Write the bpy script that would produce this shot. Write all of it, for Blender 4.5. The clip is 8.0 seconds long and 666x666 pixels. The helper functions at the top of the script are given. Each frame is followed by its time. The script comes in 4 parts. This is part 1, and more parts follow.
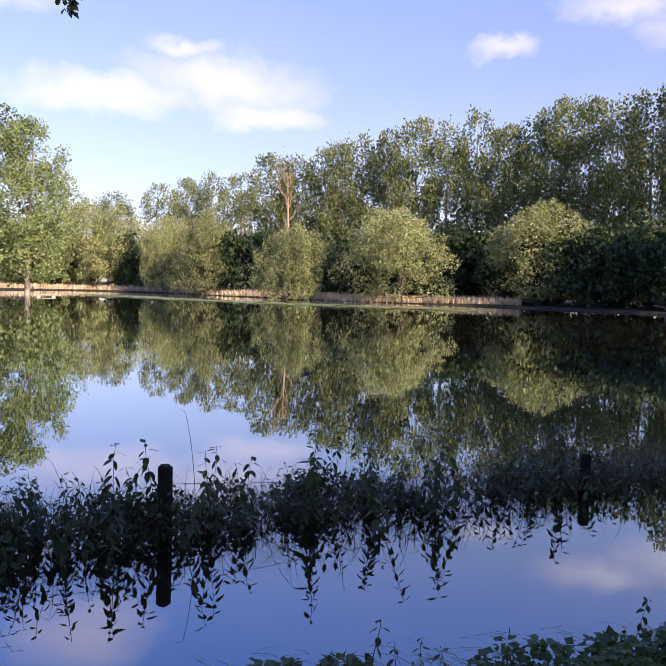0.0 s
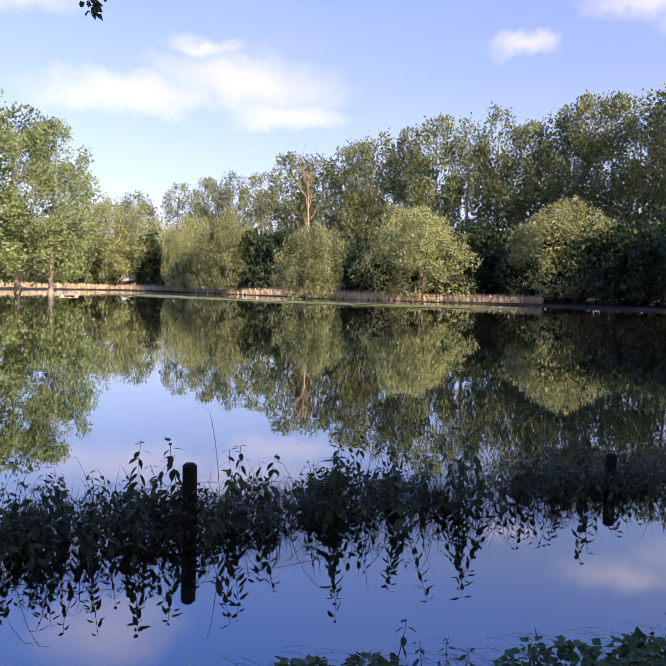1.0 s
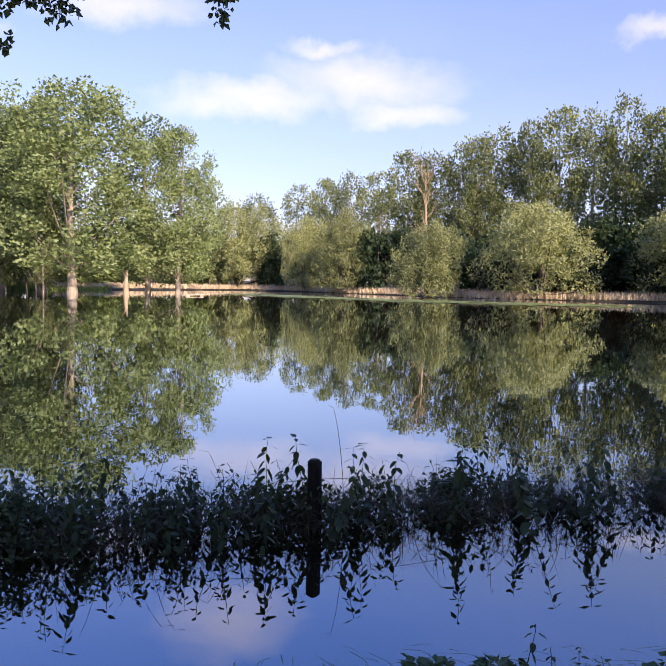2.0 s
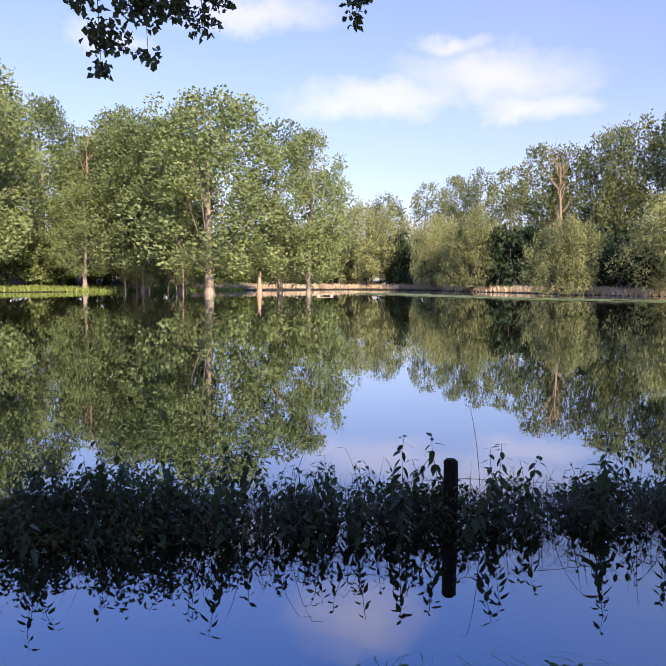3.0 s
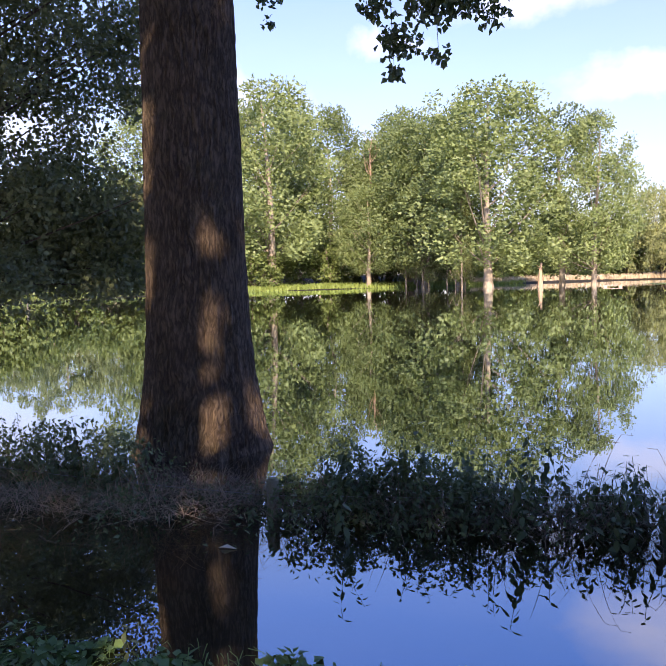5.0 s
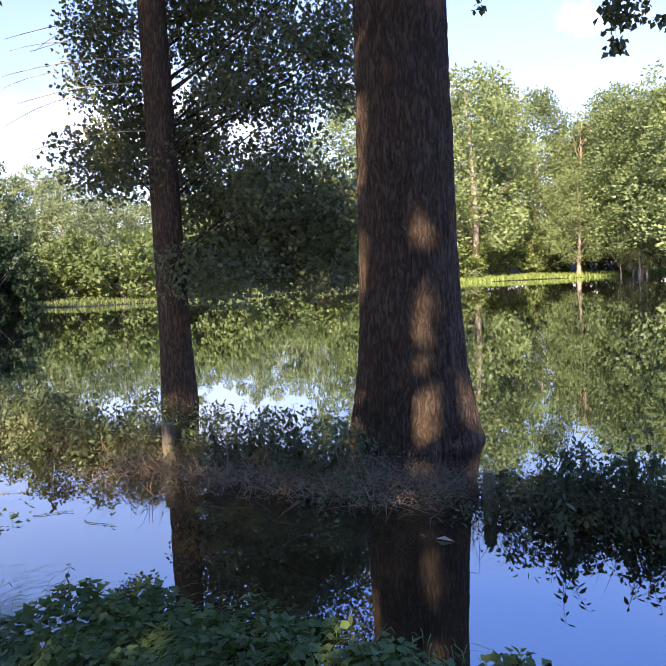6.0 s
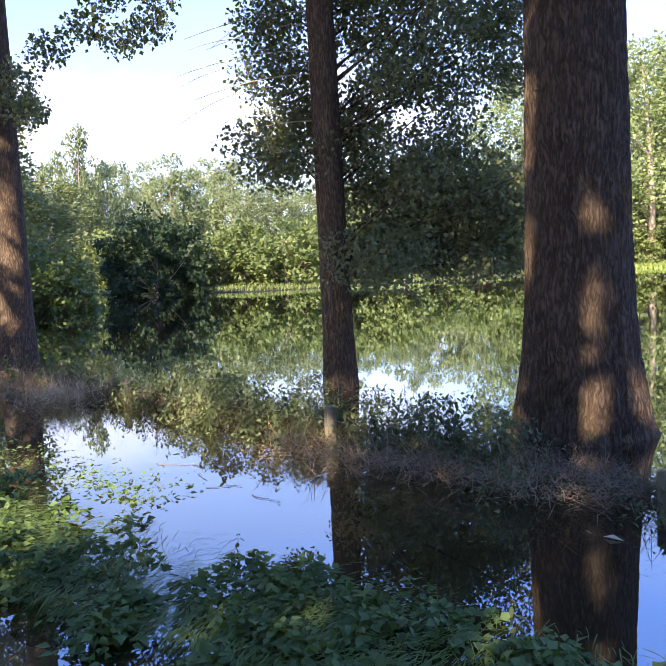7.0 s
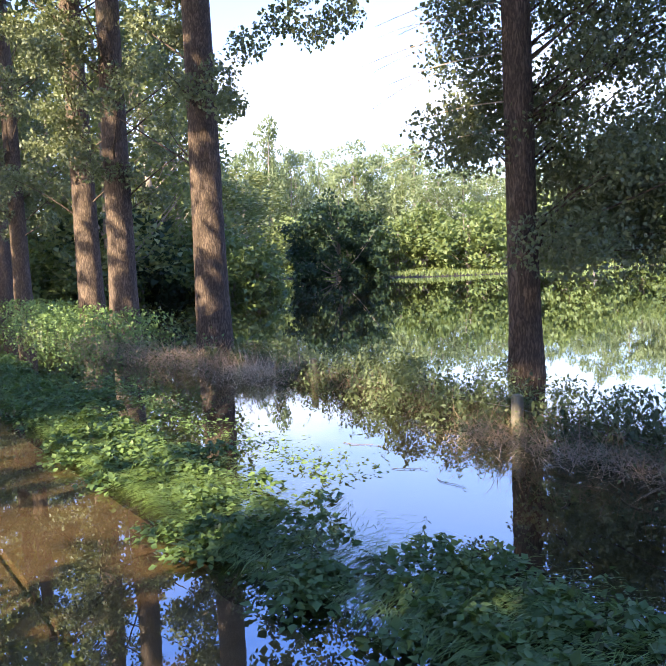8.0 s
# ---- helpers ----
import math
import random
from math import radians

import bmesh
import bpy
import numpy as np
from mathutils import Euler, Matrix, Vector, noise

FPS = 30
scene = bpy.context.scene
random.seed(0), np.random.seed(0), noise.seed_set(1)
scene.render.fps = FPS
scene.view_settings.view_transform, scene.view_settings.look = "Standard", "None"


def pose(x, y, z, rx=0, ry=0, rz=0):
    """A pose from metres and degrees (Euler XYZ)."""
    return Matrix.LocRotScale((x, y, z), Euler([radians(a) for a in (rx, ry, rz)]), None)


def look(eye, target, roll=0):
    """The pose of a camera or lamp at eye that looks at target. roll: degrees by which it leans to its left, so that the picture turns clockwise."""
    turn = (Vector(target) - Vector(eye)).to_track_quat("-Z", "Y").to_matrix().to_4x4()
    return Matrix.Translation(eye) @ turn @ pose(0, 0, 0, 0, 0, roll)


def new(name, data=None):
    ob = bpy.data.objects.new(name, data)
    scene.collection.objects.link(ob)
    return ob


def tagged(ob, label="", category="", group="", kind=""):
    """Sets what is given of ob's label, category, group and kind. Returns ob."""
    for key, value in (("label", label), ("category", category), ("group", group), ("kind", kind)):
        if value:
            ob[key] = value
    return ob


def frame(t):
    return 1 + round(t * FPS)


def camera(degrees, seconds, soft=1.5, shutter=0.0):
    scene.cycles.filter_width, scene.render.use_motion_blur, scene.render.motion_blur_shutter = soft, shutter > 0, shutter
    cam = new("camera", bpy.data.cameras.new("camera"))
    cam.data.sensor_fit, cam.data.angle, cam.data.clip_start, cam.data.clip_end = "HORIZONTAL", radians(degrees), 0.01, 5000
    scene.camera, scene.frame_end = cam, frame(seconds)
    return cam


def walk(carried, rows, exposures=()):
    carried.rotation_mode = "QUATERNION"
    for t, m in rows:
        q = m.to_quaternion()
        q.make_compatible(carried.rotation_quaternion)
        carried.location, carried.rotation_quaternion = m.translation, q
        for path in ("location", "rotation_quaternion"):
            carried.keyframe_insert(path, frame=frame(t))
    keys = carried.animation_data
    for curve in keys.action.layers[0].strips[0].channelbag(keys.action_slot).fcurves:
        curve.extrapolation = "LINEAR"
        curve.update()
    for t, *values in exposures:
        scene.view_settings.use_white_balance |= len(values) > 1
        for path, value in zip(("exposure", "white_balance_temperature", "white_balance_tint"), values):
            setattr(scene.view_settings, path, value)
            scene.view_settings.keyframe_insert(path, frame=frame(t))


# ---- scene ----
# the camera's path: seconds, yaw, pitch, lean, place (the water's surface is z = 0)
H = 1.6
ROWS = [
    (0.0, 0.092, -3.398, -1.592, 0.0, 0.0, 0.0), (0.5, 0.318, -3.492, -1.566, -0.006, 0.004, 0.001),
    (1.0, 1.631, -3.535, -1.439, -0.021, 0.0, 0.001), (1.5, 5.684, -3.647, -1.205, -0.041, -0.004, 0.0),
    (1.7, 7.582, -3.725, -1.114, -0.050, -0.010, 0.0), (2.8, 18.492, -3.926, -0.441, -0.090, -0.044, -0.001),
    (3.0, 20.326, -3.979, -0.327, -0.101, -0.052, -0.002), (3.5, 24.845, -4.064, -0.09, -0.117, -0.065, -0.002),
    (4.0, 30.023, -4.093, 0.251, -0.124, -0.083, -0.002), (4.2, 32.349, -4.073, 0.512, -0.130, -0.089, -0.002),
    (5.3, 45.177, -4.26, 1.648, -0.255, -0.154, -0.010), (5.5, 48.222, -4.223, 1.9, -0.278, -0.169, -0.011),
    (6.0, 56.6, -4.345, 2.513, -0.286, -0.183, -0.010), (6.5, 62.89, -4.492, 2.766, -0.288, -0.188, -0.010),
    (7.0, 68.747, -4.859, 2.617, -0.286, -0.205, -0.010), (7.5, 75.884, -5.205, 2.497, -0.288, -0.241, -0.007),
    (8.0, 82.373, -5.397, 2.46, -0.275, -0.290, -0.005)]
cam = camera(47.92, 8.0, 1.0)
walk(cam, [(t, pose(x, y, H + z, 90 + p, r, w)) for t, w, p, r, x, y, z in ROWS],
     [(0.0, 1.1, 6800, 22), (3.5, 1.0, 6550, 20), (4.2, 1.05, 6550, 20), (5.5, 1.6, 6650, 18), (6.5, 1.75, 6600, 16), (8.0, 2.22, 6400, 13)])

# ---- light ----
SUN_AZ, SUN_EL = radians(136), radians(31)  # clockwise from +y
sun_dir = Vector((math.sin(SUN_AZ) * math.cos(SUN_EL), math.cos(SUN_AZ) * math.cos(SUN_EL), math.sin(SUN_EL)))
sun_data = bpy.data.lights.new("sun", "SUN")
sun_data.energy, sun_data.angle, sun_data.color = 5.0, radians(0.53), (1.0, 0.85, 0.63)
sun = new("sun", sun_data)
sun.matrix_world = look(sun_dir * 50, (0, 0, 0))


def az_el(az, el):
    """A direction from degrees to the left of +y and degrees above the horizon."""
    a, e = radians(az), radians(el)
    return Vector((-math.sin(a) * math.cos(e), math.cos(a) * math.cos(e), math.sin(e)))


class Nodes:
    """Short calls to add nodes to a tree."""

    def __init__(self, tree):
        self.tree = tree
        tree.nodes.clear()

    def add(self, kind, links=(), operation="", feature=""):
        n = self.tree.nodes.new(kind)
        if operation:
            n.operation = operation
        if feature:
            n.feature = feature
        for k, v in dict(links).items():
            self.put(n, k, v)
        return n

    def put(self, n, k, v):
        if isinstance(v, bpy.types.NodeSocket):
            self.tree.links.new(v, n.inputs[k])
        else:
            n.inputs[k].default_value = v

    def math(self, op, a, b=0.0, clamp=False):
        n = self.add("ShaderNodeMath", {0: a, 1: b}, operation=op)
        n.use_clamp = clamp
        return n.outputs[0]

    def noise(self, vector, scale, detail=4.0, rough=0.55):
        return self.add("ShaderNodeTexNoise", {"Vector": vector, "Scale": scale, "Detail": detail, "Roughness": rough}).outputs["Fac"]

    def ramp(self, fac, stops):
        n = self.add("ShaderNodeValToRGB", {"Fac": fac})
        while len(n.color_ramp.elements) < len(stops):
            n.color_ramp.elements.new(0.5)
        for e, (p, c) in zip(n.color_ramp.elements, stops):
            e.position, e.color = p, c if len(c) == 4 else (*c, 1)
        return n.outputs["Color"]

    def mix(self, fac, a, b, blend="MIX"):
        n = self.add("ShaderNodeMix")
        n.data_type, n.blend_type = "RGBA", blend
        self.put(n, 0, fac), self.put(n, 6, a), self.put(n, 7, b)
        return n.outputs[2]

    def mapping(self, vector, scale):
        return self.add("ShaderNodeMapping", {"Vector": vector, "Scale": scale}).outputs[0]


world = bpy.data.worlds.new("sky")
scene.world = world
world.use_nodes = True
g = Nodes(world.node_tree)
air = g.add("ShaderNodeTexSky")
air.sky_type, air.sun_disc, air.sun_elevation, air.sun_rotation = "NISHITA", False, SUN_EL, SUN_AZ
air.air_density, air.dust_density, air.ozone_density = 1.1, 0.7, 3.0
sky = air.outputs[0]
way = g.add("ShaderNodeTexCoord").outputs["Generated"]
# cumulus: place (degrees left, up), half width and half height in degrees
CLOUDS = [(9.0, 14.9, 7.2, 2.2), (17.0, 13.2, 7.0, 1.6), (5.5, 12.9, 4.5, 1.3), (11.8, 17.2, 2.6, 0.9), (-12.0, 16.8, 2.3, 1.0),
          (-20.0, 19.8, 4.5, 1.6), (27.0, 19.2, 7.0, 1.8), (18.0, 24.3, 5.0, 2.6), (-27.0, 18.0, 6.0, 2.4), (36.0, 16.4, 3.0, 1.0),
          (50.0, 13.0, 7.0, 2.4), (70.0, 11.0, 12.0, 3.4), (88.0, 10.5, 12.0, 4.2)]
warp = g.add("ShaderNodeTexNoise", {"Vector": way, "Scale": 9.0, "Detail": 5.0, "Roughness": 0.6}).outputs["Color"]
warp = g.add("ShaderNodeVectorMath", {0: warp, 1: (0.5, 0.5, 0.5)}, operation="SUBTRACT").outputs[0]
warp = g.add("ShaderNodeVectorMath", {0: warp, 3: 0.10}, operation="SCALE").outputs[0]
bent = g.add("ShaderNodeVectorMath", {0: way, 1: warp}, operation="ADD").outputs[0]
cover = None
for az, el, wide, high in CLOUDS:
    c = az_el(az, el)
    side = Vector((0, 0, 1)).cross(c).normalized()
    up = c.cross(side)
    u = g.add("ShaderNodeVectorMath", {0: bent, 1: side / math.tan(radians(wide))}, operation="DOT_PRODUCT").outputs["Value"]
    v = g.add("ShaderNodeVectorMath", {0: bent, 1: up / math.tan(radians(high))}, operation="DOT_PRODUCT").outputs["Value"]
    ahead = g.math("GREATER_THAN", g.add("ShaderNodeVectorMath", {0: way, 1: c}, operation="DOT_PRODUCT").outputs["Value"], 0.6)
    far = g.math("ADD", g.math("MULTIPLY", u, u), g.math("MULTIPLY", v, v))
    m = g.math("MULTIPLY", g.math("EXPONENT", g.math("MULTIPLY", far, -0.9)), ahead)
    cover = m if cover is None else g.math("MAXIMUM", cover, m)
puff = g.noise(g.mapping(way, (1, 1, 2.2)), 16.0, 7.0, 0.6)
cover = g.math("MULTIPLY", g.math("SUBTRACT", g.math("ADD", cover, g.math("MULTIPLY", puff, 0.55)), 0.49), 1.0, True)
veil = g.math("MULTIPLY", g.noise(g.mapping(way, (1, 1, 3)), 3.2, 5.0, 0.6), 0.10)
cover = g.math("MAXIMUM", g.math("MULTIPLY", cover, 0.60), veil)
rise = g.add("ShaderNodeSeparateXYZ", {0: way}).outputs[2]
grade = g.ramp(rise, [(0.05, (0.92, 0.85, 1.00)), (0.2, (1.08, 0.97, 1.12)), (0.33, (1.14, 1.05, 1.25)), (0.40, (0.92, 1.12, 1.70)), (0.50, (0.72, 1.18, 2.10))])
tint = g.mix(1.0, sky, grade, "MULTIPLY")
cloudy = g.mix(cover, tint, (7.6, 7.1, 7.6, 1))
back = g.add("ShaderNodeBackground", {"Color": cloudy, "Strength": 0.092})
g.add("ShaderNodeOutputWorld", {"Surface": back.outputs[0]})


# ---- materials ----
def material(name):
    m = bpy.data.materials.new(name)
    m.use_nodes = True
    return m, Nodes(m.node_tree)


def finish(n, shader, m, bump=None):
    n.add("ShaderNodeOutputMaterial", {"Surface": shader})
    return m


def leaf_material(name, dark, light, through_light=0.35, rough=0.5, gloss=0.3):
    """Leaves that differ one by one and tree by tree, and let some light through."""
    m, n = material(name)
    one = n.add("ShaderNodeNewGeometry").outputs["Random Per Island"]
    whole = n.add("ShaderNodeObjectInfo").outputs["Random"]
    place = n.add("ShaderNodeNewGeometry").outputs["Position"]
    blot = n.noise(place, 0.35, 3.0)
    f = n.math("ADD", n.math("MULTIPLY", one, 0.36), n.math("MULTIPLY", blot, 0.80))
    f = n.math("ADD", f, n.math("MULTIPLY", n.math("SUBTRACT", whole, 0.5), 0.35))
    mid = tuple((a + b) / 2 for a, b in zip(dark, light))
    col = n.ramp(f, [(0.12, dark), (0.55, mid), (0.95, light)])
    body = n.add("ShaderNodeBsdfPrincipled", {"Base Color": col, "Roughness": rough, "Specular IOR Level": gloss})
    glow = n.add("ShaderNodeBsdfTranslucent", {"Color": n.mix(1.0, col, (1.2, 1.2, 0.6, 1), "MULTIPLY")})
    both = n.add("ShaderNodeMixShader", {0: through_light, 1: body.outputs[0], 2: glow.outputs[0]})
    return finish(n, both.outputs[0], m)


def rough_material(name, dark, light, scale, stretch=(1, 1, 1), rough=0.9, bump=0.5, depth=0.02, patch=None, gloss=0.2):
    """Grain at one scale, stains at a coarser one, and fine relief."""
    m, n = material(name)
    pos = n.add("ShaderNodeTexCoord").outputs["Object"]
    grain = n.noise(n.mapping(pos, stretch), scale, 8.0, 0.65)
    stain = n.noise(pos, scale * 0.13, 4.0)
    whole = n.add("ShaderNodeObjectInfo").outputs["Random"]
    f = n.math("ADD", n.math("MULTIPLY", grain, 0.65), n.math("MULTIPLY", stain, 0.35))
    f = n.math("ADD", f, n.math("MULTIPLY", n.math("SUBTRACT", whole, 0.5), 0.1))
    col = n.ramp(f, [(0.32, dark), (0.68, light)])
    if patch:
        col = n.mix(n.math("MULTIPLY", n.math("SUBTRACT", n.noise(pos, scale * 0.35, 5.0), 0.5), 4.0, True), col, (*patch, 1))
    b = n.add("ShaderNodeBump", {"Height": grain, "Strength": bump, "Distance": depth}).outputs[0]
    s = n.add("ShaderNodeBsdfPrincipled", {"Base Color": col, "Roughness": rough, "Normal": b, "Specular IOR Level": gloss})
    return finish(n, s.outputs[0], m)


def bark_material(name, dark, light, moss, scale):
    """Long upright plates between dark furrows, flaky and mossy in places."""
    m, n = material(name)
    pos = n.add("ShaderNodeTexCoord").outputs["Object"]
    sway = n.noise(pos, 2.5, 3.0)
    bent = n.add("ShaderNodeVectorMath", {0: pos, 1: n.math("MULTIPLY", sway, 0.12)}, operation="ADD").outputs[0]
    ridge = n.math("ABSOLUTE", n.math("SUBTRACT", n.noise(n.mapping(bent, (1, 1, 0.22)), scale, 3.0, 0.5), 0.5))
    ridge = n.math("MULTIPLY", ridge, 7.0, True)
    flake = n.noise(n.mapping(pos, (1, 1, 0.35)), scale * 2.2, 6.0, 0.65)
    grain = n.noise(pos, scale * 7.0, 6.0, 0.7)
    h = n.math("ADD", n.math("MULTIPLY", ridge, 0.34), n.math("ADD", n.math("MULTIPLY", flake, 0.55), n.math("MULTIPLY", grain, 0.22)))
    col = n.ramp(h, [(0.2, tuple(c * 0.4 for c in dark)), (0.5, dark), (1.0, light)])
    blot = n.noise(n.mapping(pos, (1, 1, 0.5)), 2.6, 5.0, 0.6)
    col = n.mix(n.math("MULTIPLY", n.math("SUBTRACT", blot, 0.5), 2.5, True), col, n.mix(1.0, col, (0.55, 0.52, 0.5, 1), "MULTIPLY"))
    green = n.math("MULTIPLY", n.math("SUBTRACT", n.noise(pos, 1.1, 6.0, 0.65), 0.55), 3.0, True)
    col = n.mix(n.math("MULTIPLY", green, 0.7), col, n.mix(n.math("MULTIPLY", h, 1.0, True), tuple(c * 0.3 for c in moss) + (1,), (*moss, 1)))
    b = n.add("ShaderNodeBump", {"Height": h, "Strength": 1.0, "Distance": 0.022}).outputs[0]
    s = n.add("ShaderNodeBsdfPrincipled", {"Base Color": col, "Roughness": 0.9, "Normal": b, "Specular IOR Level": 0.15})
    return finish(n, s.outputs[0], m)


def water_material():
    """Still flood water: a mirror at low angles, muddy and a little clear when looked into."""
    m, n = material("flood_water")
    pos = n.add("ShaderNodeNewGeometry").outputs["Position"]
    swell = n.noise(n.mapping(pos, (1.0, 1.6, 1)), 1.3, 3.0)
    fine = n.noise(pos, 9.0, 2.0)
    gusts = n.math("MULTIPLY", n.math("SUBTRACT", n.noise(pos, 0.06, 2.0), 0.45), 4.0, True)
    h = n.math("ADD", n.math("MULTIPLY", swell, 0.8), n.math("MULTIPLY", n.math("MULTIPLY", fine, gusts), 0.25))
    b = n.add("ShaderNodeBump", {"Height": h, "Strength": 0.019, "Distance": 0.045}).outputs[0]
    mirror = n.add("ShaderNodeBsdfGlossy", {"Color": (0.90, 0.95, 1.0, 1), "Roughness": 0.006, "Normal": b})
    mud = n.ramp(n.noise(pos, 0.5, 4.0), [(0.3, (0.018, 0.013, 0.008)), (0.7, (0.036, 0.026, 0.015))])
    silt = n.add("ShaderNodeBsdfDiffuse", {"Color": mud})
    clear = n.add("ShaderNodeBsdfTransparent", {"Color": (0.76, 0.66, 0.50, 1)})
    under = n.add("ShaderNodeMixShader", {0: 0.72, 1: silt.outputs[0], 2: clear.outputs[0]})
    slant = n.add("ShaderNodeLayerWeight", {"Blend": 0.5, "Normal": b}).outputs["Facing"]
    fres = n.math("ADD", n.math("MULTIPLY", n.math("POWER", slant, 3.7), 0.78), 0.22)
    out = n.add("ShaderNodeMixShader", {0: fres, 1: under.outputs[0], 2: mirror.outputs[0]})
    return finish(n, out.outputs[0], m)


M_WATER = water_material()
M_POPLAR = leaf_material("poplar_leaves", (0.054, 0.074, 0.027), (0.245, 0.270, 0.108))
# lighter copy of the poplar leaves, sunlight on the grove put into the colour
M_POPLAR_SUNLIT = leaf_material("sunny_poplar_leaves", (0.064, 0.094, 0.036), (0.255, 0.308, 0.124))
M_HILL = leaf_material("hill_leaves", (0.080, 0.112, 0.050), (0.265, 0.310, 0.160))
M_WILLOW = leaf_material("willow_leaves", (0.115, 0.135, 0.055), (0.380, 0.395, 0.180))
M_BUSH = leaf_material("shrub_leaves", (0.058, 0.088, 0.026), (0.205, 0.250, 0.086))
# dark alder green; on undergrowth and distant trees the colour carries the wood's shade
M_ALDER_SHADE = leaf_material("alder_shade_leaves", (0.014, 0.030, 0.013), (0.050, 0.080, 0.034))
M_NEAR = leaf_material("near_poplar_leaves", (0.050, 0.067, 0.029), (0.195, 0.215, 0.104), 0.3, 0.45, 0.4)
M_NETTLE = leaf_material("nettle_leaves", (0.038, 0.056, 0.024), (0.140, 0.168, 0.072), 0.3)
M_LUSH = leaf_material("willowherb_leaves", (0.056, 0.082, 0.038), (0.190, 0.228, 0.112), 0.32)
M_WEED = leaf_material("bank_weed_leaves", (0.060, 0.104, 0.032), (0.195, 0.280, 0.088), 0.3)
M_GRASS = leaf_material("green_grass", (0.066, 0.108, 0.028), (0.205, 0.295, 0.080), 0.3)
M_MEADOW = leaf_material("bank_grass", (0.110, 0.158, 0.034), (0.265, 0.325, 0.085), 0.25)
M_STRAW = leaf_material("dry_reed", (0.400, 0.300, 0.185), (0.720, 0.580, 0.410), 0.15, 0.7)
M_DEAD = leaf_material("dead_stalks", (0.066, 0.046, 0.032), (0.220, 0.155, 0.105), 0.1, 0.8, 0.15)
M_LILY = leaf_material("lily_pads", (0.110, 0.170, 0.040), (0.330, 0.380, 0.120), 0.1, 0.4, 0.5)
M_BARK = bark_material("poplar_bark", (0.085, 0.060, 0.042), (0.230, 0.165, 0.112), (0.130, 0.125, 0.060), 24.0)
M_BARK_FAR = rough_material("grey_bark", (0.130, 0.100, 0.075), (0.420, 0.350, 0.270), 3.0, (1, 1, 0.25))
M_BARK_DARK = rough_material("dark_bark", (0.040, 0.032, 0.024), (0.130, 0.105, 0.080), 3.0, (1, 1, 0.25))
M_BARK_RED = rough_material("peeled_bark", (0.240, 0.160, 0.105), (0.450, 0.330, 0.230), 3.0, (1, 1, 0.25))
M_DARKWOOD = rough_material("wet_dark_wood", (0.016, 0.013, 0.010), (0.065, 0.052, 0.040), 14.0, (1, 1, 0.12), patch=(0.06, 0.06, 0.04))
M_REED = leaf_material("matted_reed", (0.150, 0.100, 0.060), (0.420, 0.300, 0.185), 0.1, 0.8, 0.15)
M_POST = rough_material("lichen_wood", (0.130, 0.110, 0.080), (0.340, 0.310, 0.240), 14.0, (1, 1, 0.12), patch=(0.28, 0.26, 0.12))
M_PLANK = rough_material("weathered_planks", (0.300, 0.210, 0.150), (0.560, 0.430, 0.330), 8.0, (0.1, 1, 1))
M_WIRE = rough_material("galvanised_wire", (0.180, 0.180, 0.180), (0.330, 0.320, 0.310), 30.0, rough=0.5)
M_MUD = rough_material("flooded_mud", (0.014, 0.012, 0.009), (0.042, 0.035, 0.024), 2.2, patch=(0.03, 0.04, 0.018))
M_SLAB = rough_material("wet_concrete", (0.185, 0.150, 0.108), (0.380, 0.312, 0.228), 7.0, patch=(0.27, 0.215, 0.15), rough=0.6)


# ---- mesh helpers ----
def link_mesh(name, verts, faces, mat, smooth=False):
    """A mesh from numpy points and one array of equal faces, or a list of such arrays."""
    me = bpy.data.meshes.new(name)
    groups = [f for f in (faces if isinstance(faces, list) else [faces]) if len(f)]
    idx = np.concatenate([f.ravel() for f in groups]).astype(np.int32)
    total = np.concatenate([np.full(len(f), f.shape[1], np.int32) for f in groups])
    me.vertices.add(len(verts))
    me.vertices.foreach_set("co", np.ascontiguousarray(verts, np.float32).ravel())
    me.loops.add(len(idx))
    me.loops.foreach_set("vertex_index", idx)
    me.polygons.add(len(total))
    me.polygons.foreach_set("loop_start", np.concatenate([[0], np.cumsum(total)[:-1]]).astype(np.int32))
    me.polygons.foreach_set("loop_total", total)
    if smooth:
        me.polygons.foreach_set("use_smooth", np.ones(len(total), bool))
    me.update(calc_edges=True)
    me.materials.append(mat)
    return me


def part(name, me, parent=None, label=""):
    ob = new(name, me)
    if parent is not None:
        ob.parent = parent
    return tagged(ob, label)


def unit(v):
    return v / np.maximum(np.linalg.norm(v, axis=-1, keepdims=True), 1e-9)


